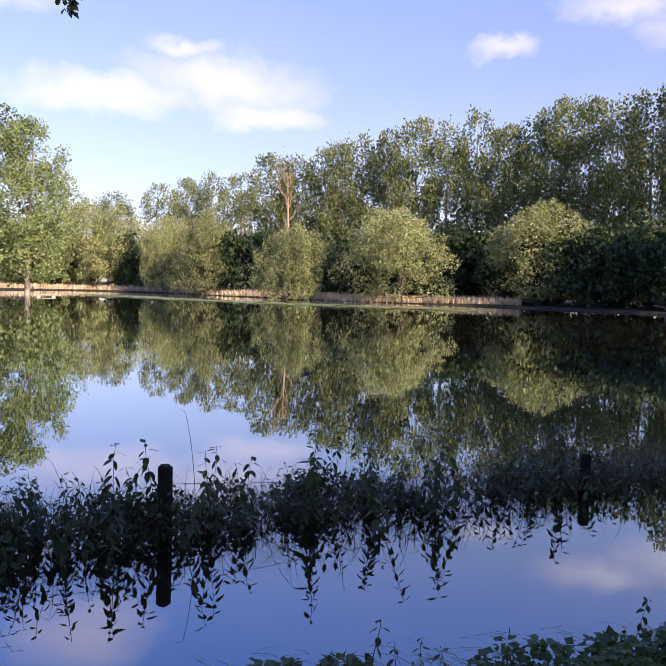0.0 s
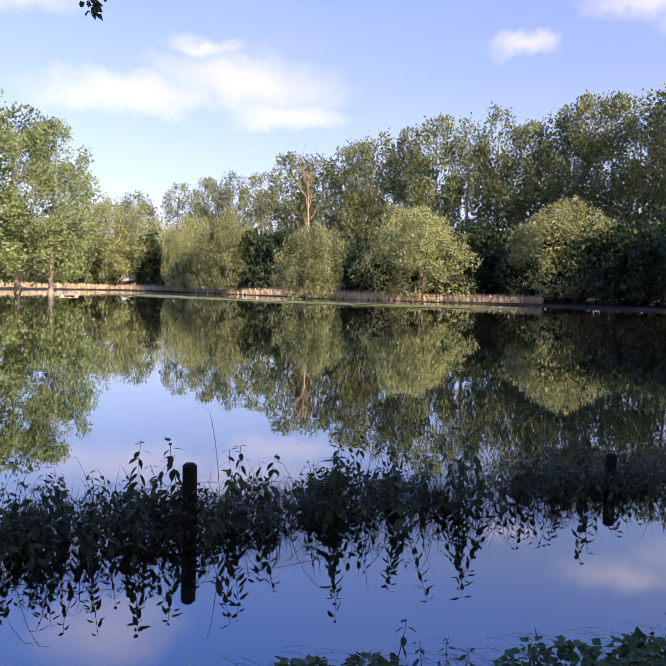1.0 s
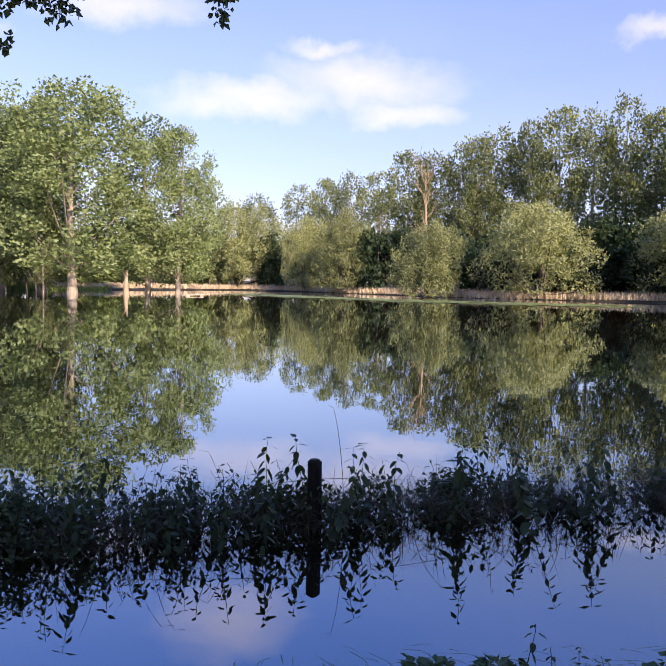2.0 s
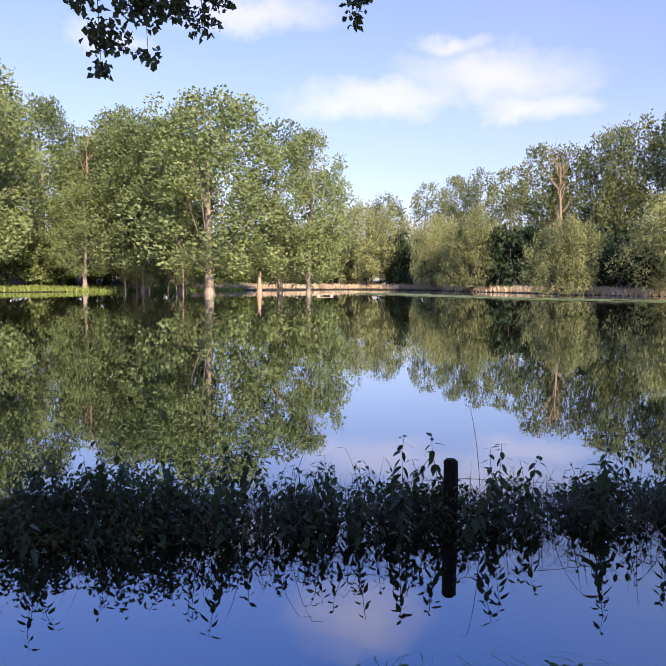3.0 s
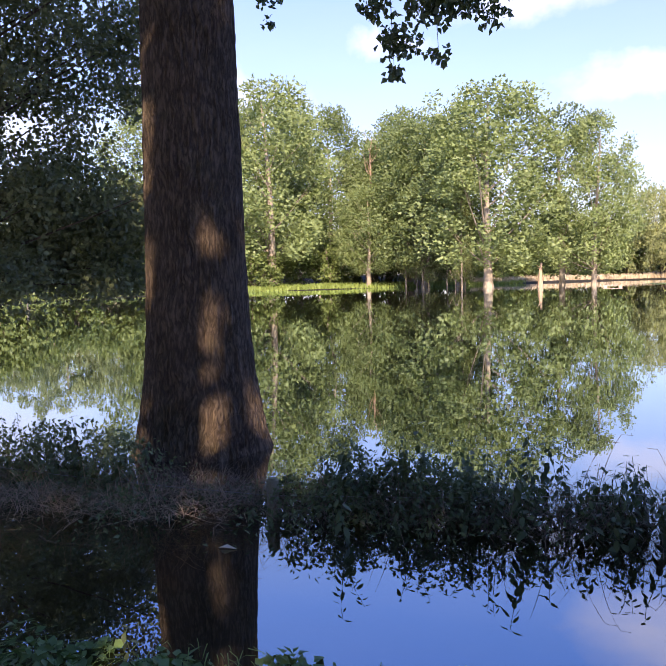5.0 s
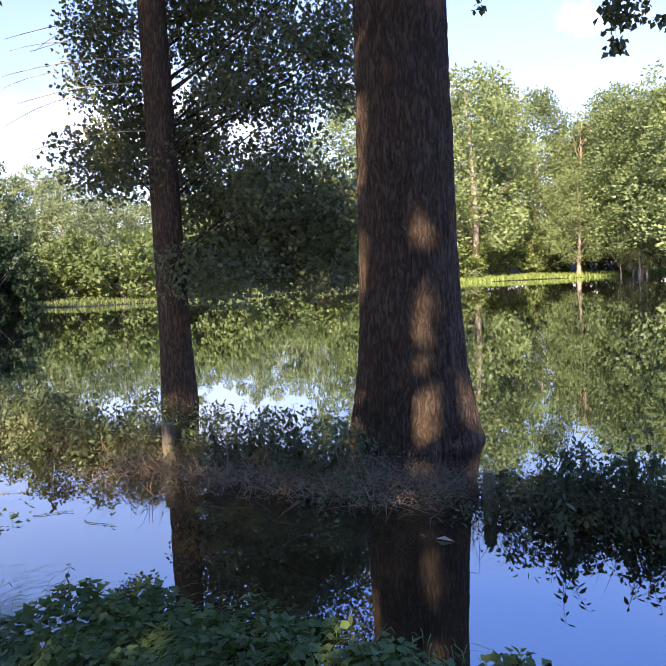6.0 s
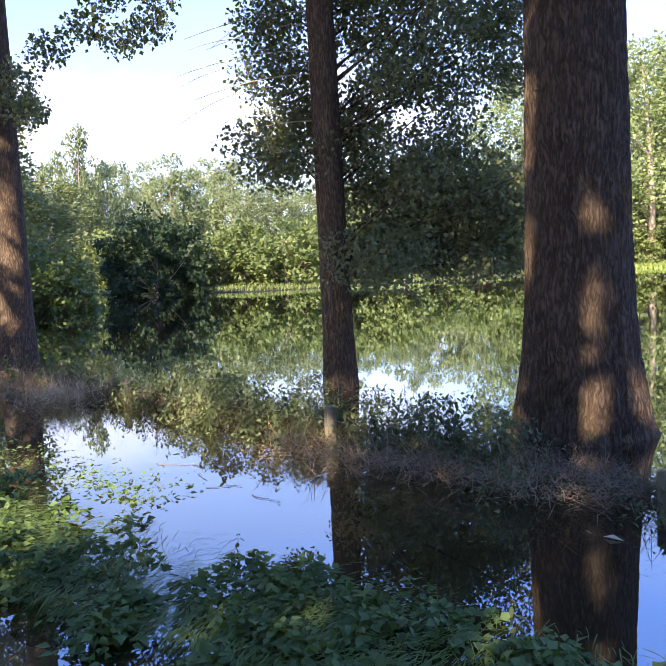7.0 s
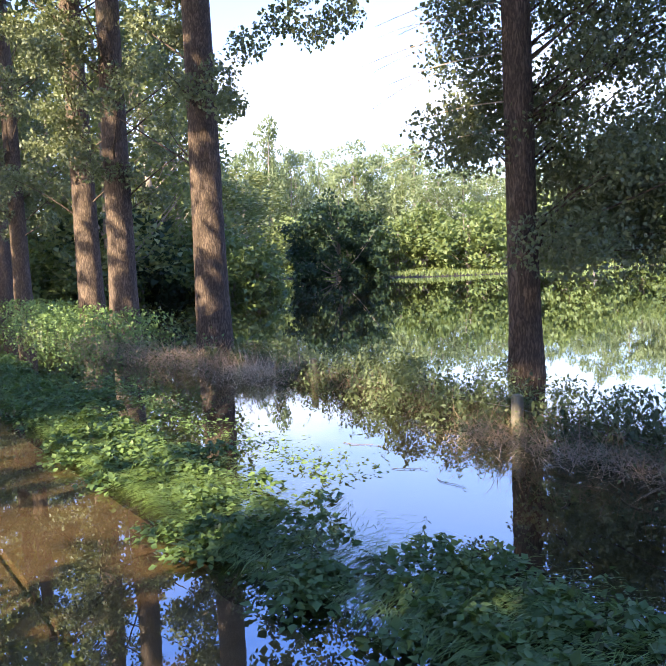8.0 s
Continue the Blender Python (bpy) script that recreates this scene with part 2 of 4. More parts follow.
class Soup:
    """Collects points and faces for one mesh."""

    def __init__(self):
        self.v, self.t, self.q, self.n = [], [], [], 0

    def add(self, v, tris=None, quads=None):
        if tris is not None:
            self.t.append(np.asarray(tris) + self.n)
        if quads is not None:
            self.q.append(np.asarray(quads) + self.n)
        self.v.append(np.asarray(v, float))
        self.n += len(v)

    def tube(self, spine, radii, sides=7, cap=True):
        """A tapered tube along a line of points."""
        spine, radii = np.asarray(spine, float), np.asarray(radii, float)
        k = len(spine)
        d = unit(np.gradient(spine, axis=0))
        ref = np.where(np.abs(d[:, 2:]) > 0.9, [[1.0, 0, 0]], [[0, 0, 1.0]])
        a = unit(np.cross(d, ref))
        b = np.cross(d, a)
        an = np.linspace(0, 2 * np.pi, sides, endpoint=False)
        ring = spine[:, None] + radii[:, None, None] * (np.cos(an)[None, :, None] * a[:, None] + np.sin(an)[None, :, None] * b[:, None])
        i, j = np.meshgrid(np.arange(k - 1), np.arange(sides), indexing="ij")
        q = np.stack([i * sides + j, (i + 1) * sides + j, (i + 1) * sides + (j + 1) % sides, i * sides + (j + 1) % sides], -1).reshape(-1, 4)
        v = ring.reshape(-1, 3)
        t = None
        if cap:
            v = np.vstack([v, spine[-1:]])
            t = np.array([[(k - 1) * sides + j, k * sides, (k - 1) * sides + (j + 1) % sides] for j in range(sides)])[:, [0, 2, 1]]
        self.add(v, t, q)

    def leaves(self, base, way, face, long, wide, fold=0.15, single=False):
        """Folded leaves: from base along way, the blade facing face."""
        base, way, face = np.asarray(base), unit(np.asarray(way)), np.asarray(face)
        n = len(base)
        long, wide = np.broadcast_to(long, n)[:, None], np.broadcast_to(wide, n)[:, None]
        side = unit(np.cross(way, face))
        up = np.cross(side, way)
        mid = base + way * long * 0.42
        if single:
            v = np.stack([base - side * wide / 2, base + side * wide / 2 + up * wide * fold, base + way * long], 1).reshape(-1, 3)
            self.add(v, np.arange(n * 3).reshape(-1, 3))
            return
        v = np.stack([base, mid + side * wide / 2 + up * wide * fold, base + way * long - up * long * 0.12, mid - side * wide / 2 + up * wide * fold], 1).reshape(-1, 3)
        o = np.arange(n)[:, None] * 4
        self.add(v, np.concatenate([o + [0, 1, 2], o + [0, 2, 3]]))

    def ovate(self, base, way, face, long, wide, droop=0.15):
        """Broad pointed leaves with a sunken midrib and a drooping tip."""
        base, way, face = np.asarray(base), unit(np.asarray(way)), np.asarray(face)
        n = len(base)
        long, wide = np.broadcast_to(long, n)[:, None], np.broadcast_to(wide, n)[:, None]
        side = unit(np.cross(way, face))
        up = np.cross(side, way)
        mid = base + way * long * 0.45 - up * wide * 0.10
        tip = base + way * long - up * long * droop
        pts = [base, mid, tip]
        for g in (1, -1):
            pts += [base + way * long * 0.16 + side * g * wide * 0.38, base + way * long * 0.52 + side * g * wide * 0.46 - up * long * droop * 0.3]
        o = np.arange(n)[:, None] * 7
        self.add(np.stack(pts, 1).reshape(-1, 3), np.concatenate([o + f for f in ([0, 3, 1], [3, 4, 1], [4, 2, 1], [0, 1, 5], [5, 1, 6], [6, 1, 2])]))

    def blades(self, base, way, long, wide, droop):
        """Grass blades in two joints that bend over."""
        base, way = np.asarray(base), unit(np.asarray(way))
        n = len(base)
        long, wide, droop = (np.broadcast_to(x, n)[:, None] for x in (long, wide, droop))
        flat = way * [1, 1, 0] + rng.normal(0, 0.15, (n, 3)) * [1, 1, 0]
        side = unit(np.cross(flat, [0, 0, 1.0]))
        mid = base + way * long * 0.55
        tip = mid + unit(way + unit(flat) * droop - np.array([0, 0, 1.0]) * droop * 0.7) * long * 0.5
        v = np.stack([base - side * wide / 2, base + side * wide / 2, mid + side * wide * 0.4, mid - side * wide * 0.4, tip], 1).reshape(-1, 3)
        o = np.arange(n)[:, None] * 5
        self.add(v, np.concatenate([o + [0, 1, 2], o + [0, 2, 3], o + [3, 2, 4]]))

    def mesh(self, name, mat, smooth=False):
        groups = []
        if self.t:
            groups.append(np.concatenate(self.t))
        if self.q:
            groups.append(np.concatenate(self.q))
        return link_mesh(name, np.concatenate(self.v), groups, mat, smooth)


rng = np.random.default_rng(7)


def ball(n):
    return unit(rng.normal(size=(n, 3)))


# ---- ground, water and path ----
SHORE = np.array([(-180, 30), (-120, 34), (-60, 60), (-30, 66), (-23, 75), (-13, 88), (0, 94), (8, 112), (13, 130), (18, 140), (24, 126), (36, 104),
                  (45, 97), (52, 92), (58, 80), (65, 67), (75, 64), (82, 74), (90, 92), (100, 95), (110, 70), (130, 40), (180, 30)], float)
PATH_DIR, PATH_SIDE = np.array([0.885, 0.466]), np.array([0.466, -0.885])


def azimuth(x, y):
    return np.degrees(np.arctan2(-x, y))


def shore(az):
    return np.interp(az, SHORE[:, 0], SHORE[:, 1])


def wobble(x, y, s):
    return np.sin(x * s + 1.3) * np.cos(y * s * 1.17 + 0.4) + 0.5 * np.sin(x * s * 2.3 + y * s * 1.9)


def ground_height(x, y):
    d, az = np.hypot(x, y), azimuth(x, y)
    past = d - shore(az) - 1.5 * wobble(x, y, 0.11)
    z = np.interp(past, [-30, -6, 0, 3, 12, 60, 400], [-1.1, -0.5, -0.02, 0.22, 0.4, 0.8, 2.0])
    hill = np.clip((past - 15) / 60, 0, 1) * np.exp(-((az - 76) / 26) ** 2) * 8
    # the drowned verge along the fence and the path
    off = -(x * PATH_SIDE[0] + y * PATH_SIDE[1])
    verge = np.interp(off, [-6, -3, 1.0, 1.5, 2.6, 3.2, 4.2, 5.0, 7.5], [-0.25, -0.2, -0.16, -0.06, -0.05, -0.3, -0.12, -0.14, -1.0])
    near = np.clip(1 - (d - 30) / 15, 0, 1)
    return np.where(past < -3, z * (1 - near) + verge * near, z) + hill + 0.015 * wobble(x, y, 1.7)


def build_ground():
    rad = np.concatenate([np.linspace(0.4, 12, 40), np.geomspace(12.5, 200, 90), np.geomspace(212, 4000, 14)])
    an = np.linspace(0, 2 * np.pi, 240, endpoint=False)
    r, a = np.meshgrid(rad, an, indexing="ij")
    x, y = r * np.cos(a), r * np.sin(a)
    v = np.stack([x, y, ground_height(x, y)], -1).reshape(-1, 3)
    i, j = np.meshgrid(np.arange(len(rad) - 1), np.arange(len(an)), indexing="ij")
    m = len(an)
    q = np.stack([i * m + j, (i + 1) * m + j, (i + 1) * m + (j + 1) % m, i * m + (j + 1) % m], -1).reshape(-1, 4)
    v = np.vstack([v, [[0, 0, -0.16]]])
    c = np.array([[j, (j + 1) % m, len(v) - 1] for j in range(m)])
    me = link_mesh("ground", v, [q, c], M_MUD, True)
    tagged(new("ground", me), "brown muddy flooded ground rising to grassy banks", "ground", kind="structure")
    an = np.linspace(0, 2 * np.pi, 96, endpoint=False)
    ring = np.stack([260 * np.cos(an), 260 * np.sin(an), 0 * an], 1)
    me = link_mesh("water", np.vstack([ring, [[0, 0, 0]]]), np.array([[j, (j + 1) % 96, 96] for j in range(96)]), M_WATER)
    tagged(new("water", me), "still dark flood water mirroring trees and sky", "water", kind="structure")


def slab_mesh():
    bm = bmesh.new()
    bmesh.ops.create_cube(bm, size=1.0, matrix=Matrix.Diagonal((1.78, 0.88, 0.12, 1)))
    bmesh.ops.bevel(bm, geom=bm.edges[:], offset=0.012, segments=1, affect="EDGES")
    me = bpy.data.meshes.new("slab")
    bm.to_mesh(me), bm.free()
    me.materials.append(M_SLAB)
    return me


def build_path():
    path = tagged(new("path"), "flooded footpath of worn brown concrete slabs under shallow water", "path", kind="structure")
    me = slab_mesh()
    turn = math.atan2(PATH_DIR[1], PATH_DIR[0])
    r = random.Random(3)
    for i in range(-9, 8):
        for j in range(0, 4):
            c = PATH_DIR * (i * 1.8 + (0.6 if j % 2 else 0)) - PATH_SIDE * (1.15 - j * 0.9)
            ob = part("slab", me, path)
            ob.location = (c[0], c[1], -0.11 - 0.012 * j + r.uniform(-0.008, 0.008))
            ob.rotation_euler = (r.uniform(-0.008, 0.008), r.uniform(-0.008, 0.008), turn + r.uniform(-0.01, 0.01))


# ---- trees ----
def spine(height, lean=0.0, bend=0.0, steps=12, seed=0):
    z = np.linspace(0, 1, steps)
    r = np.random.default_rng(seed)
    ph = r.uniform(0, 6.3, 2)
    x = lean * z * height + bend * np.sin(z * 4 + ph[0]) * z
    y = bend * np.sin(z * 3.1 + ph[1]) * z
    return np.stack([x, y, z * height], 1)


def limb(a, b, sag=0.15, steps=5):
    t = np.linspace(0, 1, steps)[:, None]
    a, b = np.asarray(a, float), np.asarray(b, float)
    out = a + (b - a) * t
    out[:, 2] += np.sin(t[:, 0] * np.pi) * np.linalg.norm(b - a) * sag
    return out


def crown_points(clumps, sizes, leaves, squash=0.8):
    """Leaf places in shells round the clumps' centres, with the way out of each clump."""
    pick = rng.choice(len(clumps), leaves, p=sizes ** 2 / np.sum(sizes ** 2))
    out = ball(leaves)
    r = sizes[pick] * (0.55 + 0.45 * rng.random(leaves) ** 0.5) * (1 + 0.16 * rng.normal(size=leaves))
    return clumps[pick] + out * r[:, None] * [1, 1, squash], out


def tree_meshes(kind, seed, height, width, base, n_clump, n_leaf, leaf, mat, bark, trunk_r, upright=0.4, stems=1, clump=0.16, trunk_top=0.9, thin=-0.75):
    """Trunk, branches and crown of one kind of tree, at its true size, standing at the origin."""
    global rng
    rng = np.random.default_rng(seed)
    if kind == "poplar":     # tall, fullest above the middle
        prof = lambda h: np.interp(h, [0, 0.12, 0.45, 0.75, 0.92, 1], [0.62, 0.88, 1.0, 0.88, 0.6, 0.25])
    elif kind == "willow":   # broad dome
        prof = lambda h: np.interp(h, [0, 0.15, 0.45, 0.75, 0.92, 1], [0.75, 0.95, 1.0, 0.82, 0.5, 0.15])
    else:                    # shrub
        prof = lambda h: np.interp(h, [0, 0.5, 0.8, 1], [1.0, 0.95, 0.65, 0.2])
    tall = height - base
    if kind == "poplar":             # upright tufts over a tall crown, thinner where limbs part
        u = rng.random(n_clump * 6)
        u = u[rng.random(len(u)) < prof(u) + 0.12]
        an = rng.uniform(0, 2 * np.pi, len(u))
        lobes = 0.84 + 0.16 * np.sin(an * 3 + u * 9 + seed) + 0.12 * np.sin(an * 2 - u * 23 + seed * 2)
        rad = prof(u) * width * 0.5 * lobes * (0.42 + 0.58 * rng.random(len(u)) ** 0.6)
        c = np.stack([np.cos(an) * rad, np.sin(an) * rad, base + tall * u], 1)
        gap = wobble(c[:, 0] + seed, c[:, 2] * 0.8 + c[:, 1] * 0.6, 5.5 / width)
        c = c[gap > thin][:n_clump]
        n_clump = len(c)
        size = clump * width * rng.uniform(0.28, 0.62, n_clump)
        c[:, 2] = np.clip(c[:, 2], base + size, height - size * rng.uniform(0.6, 1.5, n_clump))
    else:                            # lobes of the crown, each covered with clumps
        k = 13 if kind == "willow" else 12
        lt = np.concatenate([np.where(np.arange(k - 2) % 2, 0.18, 0.5) + rng.uniform(-0.08, 0.1, k - 2), [0.68, 0.6]])
        la = np.arange(k) * 2 * np.pi / (k - 2) + rng.normal(0, 0.3, k)
        lr = width * 0.29 * np.concatenate([rng.uniform(0.7, 1.05, k - 2), [0.15, 0.4]])
        reach = np.stack([width * 0.22 * rng.uniform(0.75, 1.15, k)] * 2 + [tall * 0.29 * rng.uniform(0.75, 1.15, k)], 1)
        lobe = np.stack([np.cos(la) * lr, np.sin(la) * lr, base + tall * lt], 1)
        n_clump *= 2
        which = rng.integers(0, k, n_clump)
        size = clump * min(width, height) * (0.30 + 0.42 * rng.random(n_clump))
        c = lobe[which] + unit(ball(n_clump) + [0, 0, 0.25]) * reach[which] * rng.uniform(0.75, 1.0, (n_clump, 1))
        c[:, 2] = np.clip(c[:, 2], base + size * 0.3, height - size * 0.8)
    p, out = crown_points(c, size, n_leaf, {"poplar": 1.35, "willow": 1.1}.get(kind, 0.85))
    p[:, 2] = np.maximum(p[:, 2], base * 0.7 + 0.25 * rng.random(n_leaf))
    way = unit(out * 0.7 + ball(n_leaf) * 0.8 + [0, 0, upright - 0.2])
    face = unit(out * 1.2 + ball(n_leaf) * 0.6 + [0, 0, 0.4])
    s = Soup()
    k = leaf * (0.6 + 0.8 * rng.random(n_leaf))
    s.leaves(p, way, face, k, k * (0.85 if kind != "willow" else 0.6), single=True)
    crown = s.mesh("crown", mat)
    s = Soup()
    tops = []
    for i in range(stems):
        sp = spine(height * trunk_top, (rng.random() - 0.5) * (0.05 if stems == 1 else 0.5), height * 0.012, 14, seed + i)
        z = np.linspace(0, 1, 14)
        s.tube(sp, trunk_r * ((1 - z) ** 0.8 * 0.92 + 0.08 + 0.45 * np.exp(-z * 26)), 8)
        tops.append(sp)
    trunk = s.mesh("trunk", bark, True)
    s = Soup()
    for i in rng.choice(n_clump, min(n_clump, 18), replace=False):
        sp = tops[i % stems]
        lo = np.clip(c[i, 2] - np.hypot(*c[i, :2]) * (0.5 + upright), (0.17 if kind == "poplar" else 0.08) * height, height * trunk_top * 0.95)
        j = int(lo / (height * trunk_top) * 13)
        thick = trunk_r * 0.3 * (1 - j / 16)
        s.tube(limb(sp[j], c[i], -0.06), np.linspace(thick, thick * 0.2, 5), 4, False)
        t = c[i] + ball(1)[0] * size[i] * 0.9
        s.tube(limb(sp[j] * 0.4 + c[i] * 0.6, t, -0.05, 3), np.linspace(thick * 0.45, thick * 0.1, 3), 3, False)
    return trunk, s.mesh("branchwork", bark, True), crown


def place_tree(name, meshes, x, y, scale, turn, label, group="", category="tree", z=None):
    t = new(name)
    t.location = (x, y, float(ground_height(np.array(x), np.array(y))) if z is None else z)
    t.rotation_euler[2], t.scale = turn, scale
    for n, me in zip(("trunk", "branchwork", "crown"), meshes):
        tagged(part(n, me, t), kind="stuff" if n == "branchwork" else "")
    return tagged(t, label, category, group)


def polar(az, d):
    return -math.sin(radians(az)) * d, math.cos(radians(az)) * d


def build_far_trees():
    P = [tree_meshes("poplar", 11 + i, 25, 11, 2.6, 150, 9500, 0.33, M_POPLAR, M_BARK_FAR, 0.34, 0.9, 1, 0.21, thin=-0.55) for i in range(3)]
    PS = [tree_meshes("poplar", 21 + i, 25, 10, 3.4, 95, 5200, 0.34, M_POPLAR, M_BARK_FAR, 0.34, 0.9, 1, 0.20, thin=-0.25) for i in range(2)]
    PL = [tree_meshes("poplar", 31 + i, 25, 13, 3.6, 210, 20000, 0.29, M_POPLAR_SUNLIT, M_BARK_FAR, 0.38, 0.8, 1, 0.17, thin=-0.8) for i in range(3)]
    PA = [tree_meshes("poplar", 37, 25, 11, 2.4, 140, 13000, 0.29, M_POPLAR_SUNLIT, M_BARK_FAR, 0.34, 0.8, 1, 0.17, thin=-0.35)]
    PB = [tree_meshes("poplar", 23, 25, 10, 4.0, 90, 3200, 0.50, M_POPLAR, M_BARK_FAR, 0.34, 0.9, 1, 0.22, thin=-0.5)]
    PG = [tree_meshes("poplar", 24, 25, 10, 4.0, 48, 2000, 0.50, M_POPLAR, M_BARK_FAR, 0.34, 0.9, 1, 0.22, thin=0.1)]
    W = [tree_meshes("willow", 41 + i, 12, 15, 0.9, 170, 22000, 0.28, M_WILLOW, M_BARK_DARK, 0.45, 0.5, 2, 0.125, 0.55) for i in range(3)]
    S = [tree_meshes("shrub", 51 + i, 7, 8, 0.2, 50, 3400, 0.35, M_BUSH, M_BARK_FAR, 0.16, 0.5, 3, 0.17, 0.75) for i in range(3)]
    D = [tree_meshes("shrub", 61 + i, 9, 10, 0.2, 42, 3000, 0.48, M_ALDER_SHADE, M_BARK_FAR, 0.2, 0.5, 3, 0.2, 0.75) for i in range(2)]
    HL = [tree_meshes("poplar", 81 + i, 18, 9, 0.6, 110, 4600, 0.38, M_HILL, M_BARK_FAR, 0.24, 0.9, 1, 0.19, thin=-1.0) for i in range(3)]
    PH = [tree_meshes("poplar", 27, 25, 10.5, 10.3, 150, 8000, 0.42, M_POPLAR, M_BARK_FAR, 0.34, 0.9, 1, 0.18, thin=-0.6)]
    r = random.Random(5)

    def put(name, pool, i, x, y, h, w, h0, w0, label, group="", category="tree"):
        k = w / w0
        return place_tree(name, pool[i % len(pool)], x, y, (k, k, h / h0), r.uniform(0, 6.3), label, group, category)

    # round willows along the far bank
    for i, (x, y, h, w, text) in enumerate([
            (8.1, 95.0, 12.3, 15.5, "broad dome-shaped grey-green willow on the far bank"), (-5.7, 97.0, 10.9, 10.5, "rounded grey-green willow beside bare dead branches"),
            (24.8, 90.5, 12.2, 16.5, "broad silvery willow half in shade on the far bank"), (34.5, 82.0, 10.6, 12.0, "dark shaded willow overhanging the water"),
            (42.0, 74.0, 10.5, 12.0, "dark shaded willow overhanging the water"), (-20.7, 120.0, 13.6, 11.5, "bright two-lobed willow leaning over the far bank"),
            (-29.4, 129.5, 13.8, 9.5, "narrow olive-green willow behind dry reeds"), (-44.3, 139.4, 17.6, 17.5, "large pale feathery willow on the far bank"),
            (-57.0, 141.0, 14.0, 12.0, "pale feathery willow behind the flooded poplars")]):
        put("willow", W, i, x, y, h, w, 12, 15, text, "willows along the far bank")
    # tall poplars behind them: degrees left, distance, height
    rows = [(16.5, 172, 20.5), (13.4, 168, 22.6), (11.3, 160, 22.4), (9.4, 152, 23.0), (7.2, 142, 22.0), (5.0, 128, 22.8), (3.0, 126, 22.6), (1.2, 125, 24.0),
            (-0.3, 123, 24.2), (-1.9, 122, 25.3), (-4.0, 120, 26.4), (-5.9, 118, 27.0), (-8.3, 116, 26.2), (-10.5, 113, 27.4), (-12.4, 112, 24.6), (-14.5, 110, 25.6),
            (-16.5, 108, 27.4), (-18.3, 106, 26.4), (-20.2, 104, 25.6), (-22.6, 100, 26.0), (-25.0, 96, 27.5), (-28.0, 92, 27.0)]
    for i, (az, d, h) in enumerate(rows):
        x, y = polar(az, d)
        pool = PS if i % 3 == 1 and az > -16 else P
        put("poplar", pool, i, x, y, h, r.uniform(9, 11), 25, 10.5, "tall green poplar with a pale trunk behind the willows", "poplars behind the willows")
        if i % 2:
            continue
        x, y = polar(az + r.uniform(-1, 1), d + r.uniform(9, 16))
        put("poplar", PS, i, x, y, h * r.uniform(0.88, 0.99), r.uniform(8, 10), 25, 10.5, "thin tall poplar deep in the wood", "poplars behind the willows")
    # near-black leaves stand for the shade behind the willows
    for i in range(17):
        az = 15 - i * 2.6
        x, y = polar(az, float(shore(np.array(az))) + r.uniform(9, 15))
        put("alder_bush", D, i, x, y, r.uniform(8, 11), r.uniform(9, 12), 9, 10, "green undergrowth with the wood's shade put into its dark leaf colour", "undergrowth", "bush")
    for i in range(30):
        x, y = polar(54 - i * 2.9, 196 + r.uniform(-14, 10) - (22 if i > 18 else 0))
        put("distant_tree", D, i, x, y, r.uniform(12, 16), r.uniform(15, 19), 9, 10, "distant tree closing the wood, shade put into its dark leaf colour", "distant trees")
    # the flooded poplar grove
    for i, (x, y, h, w, text) in enumerate([
            (-44.6, 78.1, 23.4, 15.5, "large sunlit poplar with a pale trunk standing in water"), (-35.6, 87.0, 20.0, 9.6, "sunlit poplar at the end of the flooded grove"),
            (-51.5, 83.0, 22.3, 11.0, "tall poplar standing in the flooded grove"), (-57.5, 84.0, 21.5, 13.0, "shaded poplar standing in the flooded grove"),
            (-65.4, 92.0, 24.5, 14.0, "tall poplar on the grassy bank"), (-73.0, 96.5, 22.0, 12.0, "tall poplar beside a dead snag"),
            (-80.5, 91.0, 26.3, 12.0, "broad sunlit poplar on the grassy bank"), (-74.5, 72.0, 26.6, 16.0, "very broad sunlit poplar on the grassy bank"),
            (-88.0, 84.0, 27.5, 13.0, "broad sunlit poplar on the grassy bank"), (-86.0, 70.0, 27.5, 14.0, "broad sunlit poplar on the grassy bank"),
            (-84.0, 60.0, 24.0, 13.0, "broad sunlit poplar on the grassy bank"), (-94.0, 97.0, 24.0, 12.0, "tall poplar at the wood's edge"),
            (-71.8, 91.5, 20.5, 11.0, "sunlit poplar on the grassy bank"), (-61.5, 88.0, 22.0, 11.0, "shaded poplar on the grassy bank"),
            (-65.0, 81.2, 13.2, 8.0, "bushy young poplar in front of the dead snag"), (-70.0, 105.0, 22.0, 11.0, "tall poplar at the wood's edge"), (-86.0, 108.0, 21.0, 11.0, "tall poplar at the wood's edge")]):
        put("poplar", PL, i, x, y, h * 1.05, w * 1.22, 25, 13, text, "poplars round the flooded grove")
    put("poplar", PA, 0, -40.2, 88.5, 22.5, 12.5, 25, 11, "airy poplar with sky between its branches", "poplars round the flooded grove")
    for i in range(16):
        az = 28 + i * 2.0 + r.uniform(-0.5, 0.5)
        x, y = polar(az, float(shore(np.array(az))) + r.uniform(8, 14))
        put("shrub", S, i, x, y, r.uniform(4.5, 7.5), r.uniform(7, 10), 7, 8, "bright green shrub at the wood's edge", "shrubs at the wood's edge", "bush")
    for i in range(6):
        x, y = polar(20 + i * 2.0, 150 - i * 4)
        put("shrub", S, i, x, y, r.uniform(5, 8), r.uniform(9, 12), 7, 8, "bright green shrub behind the flooded grove", "shrubs at the wood's edge", "bush")
    # thin trunks in the water
    for i in range(11):
        x, y = -48.5 - i * 1.35 + r.uniform(-0.5, 0.5), 80.5 + i * 0.55 + r.uniform(-2, 3)
        h = r.uniform(9, 13)
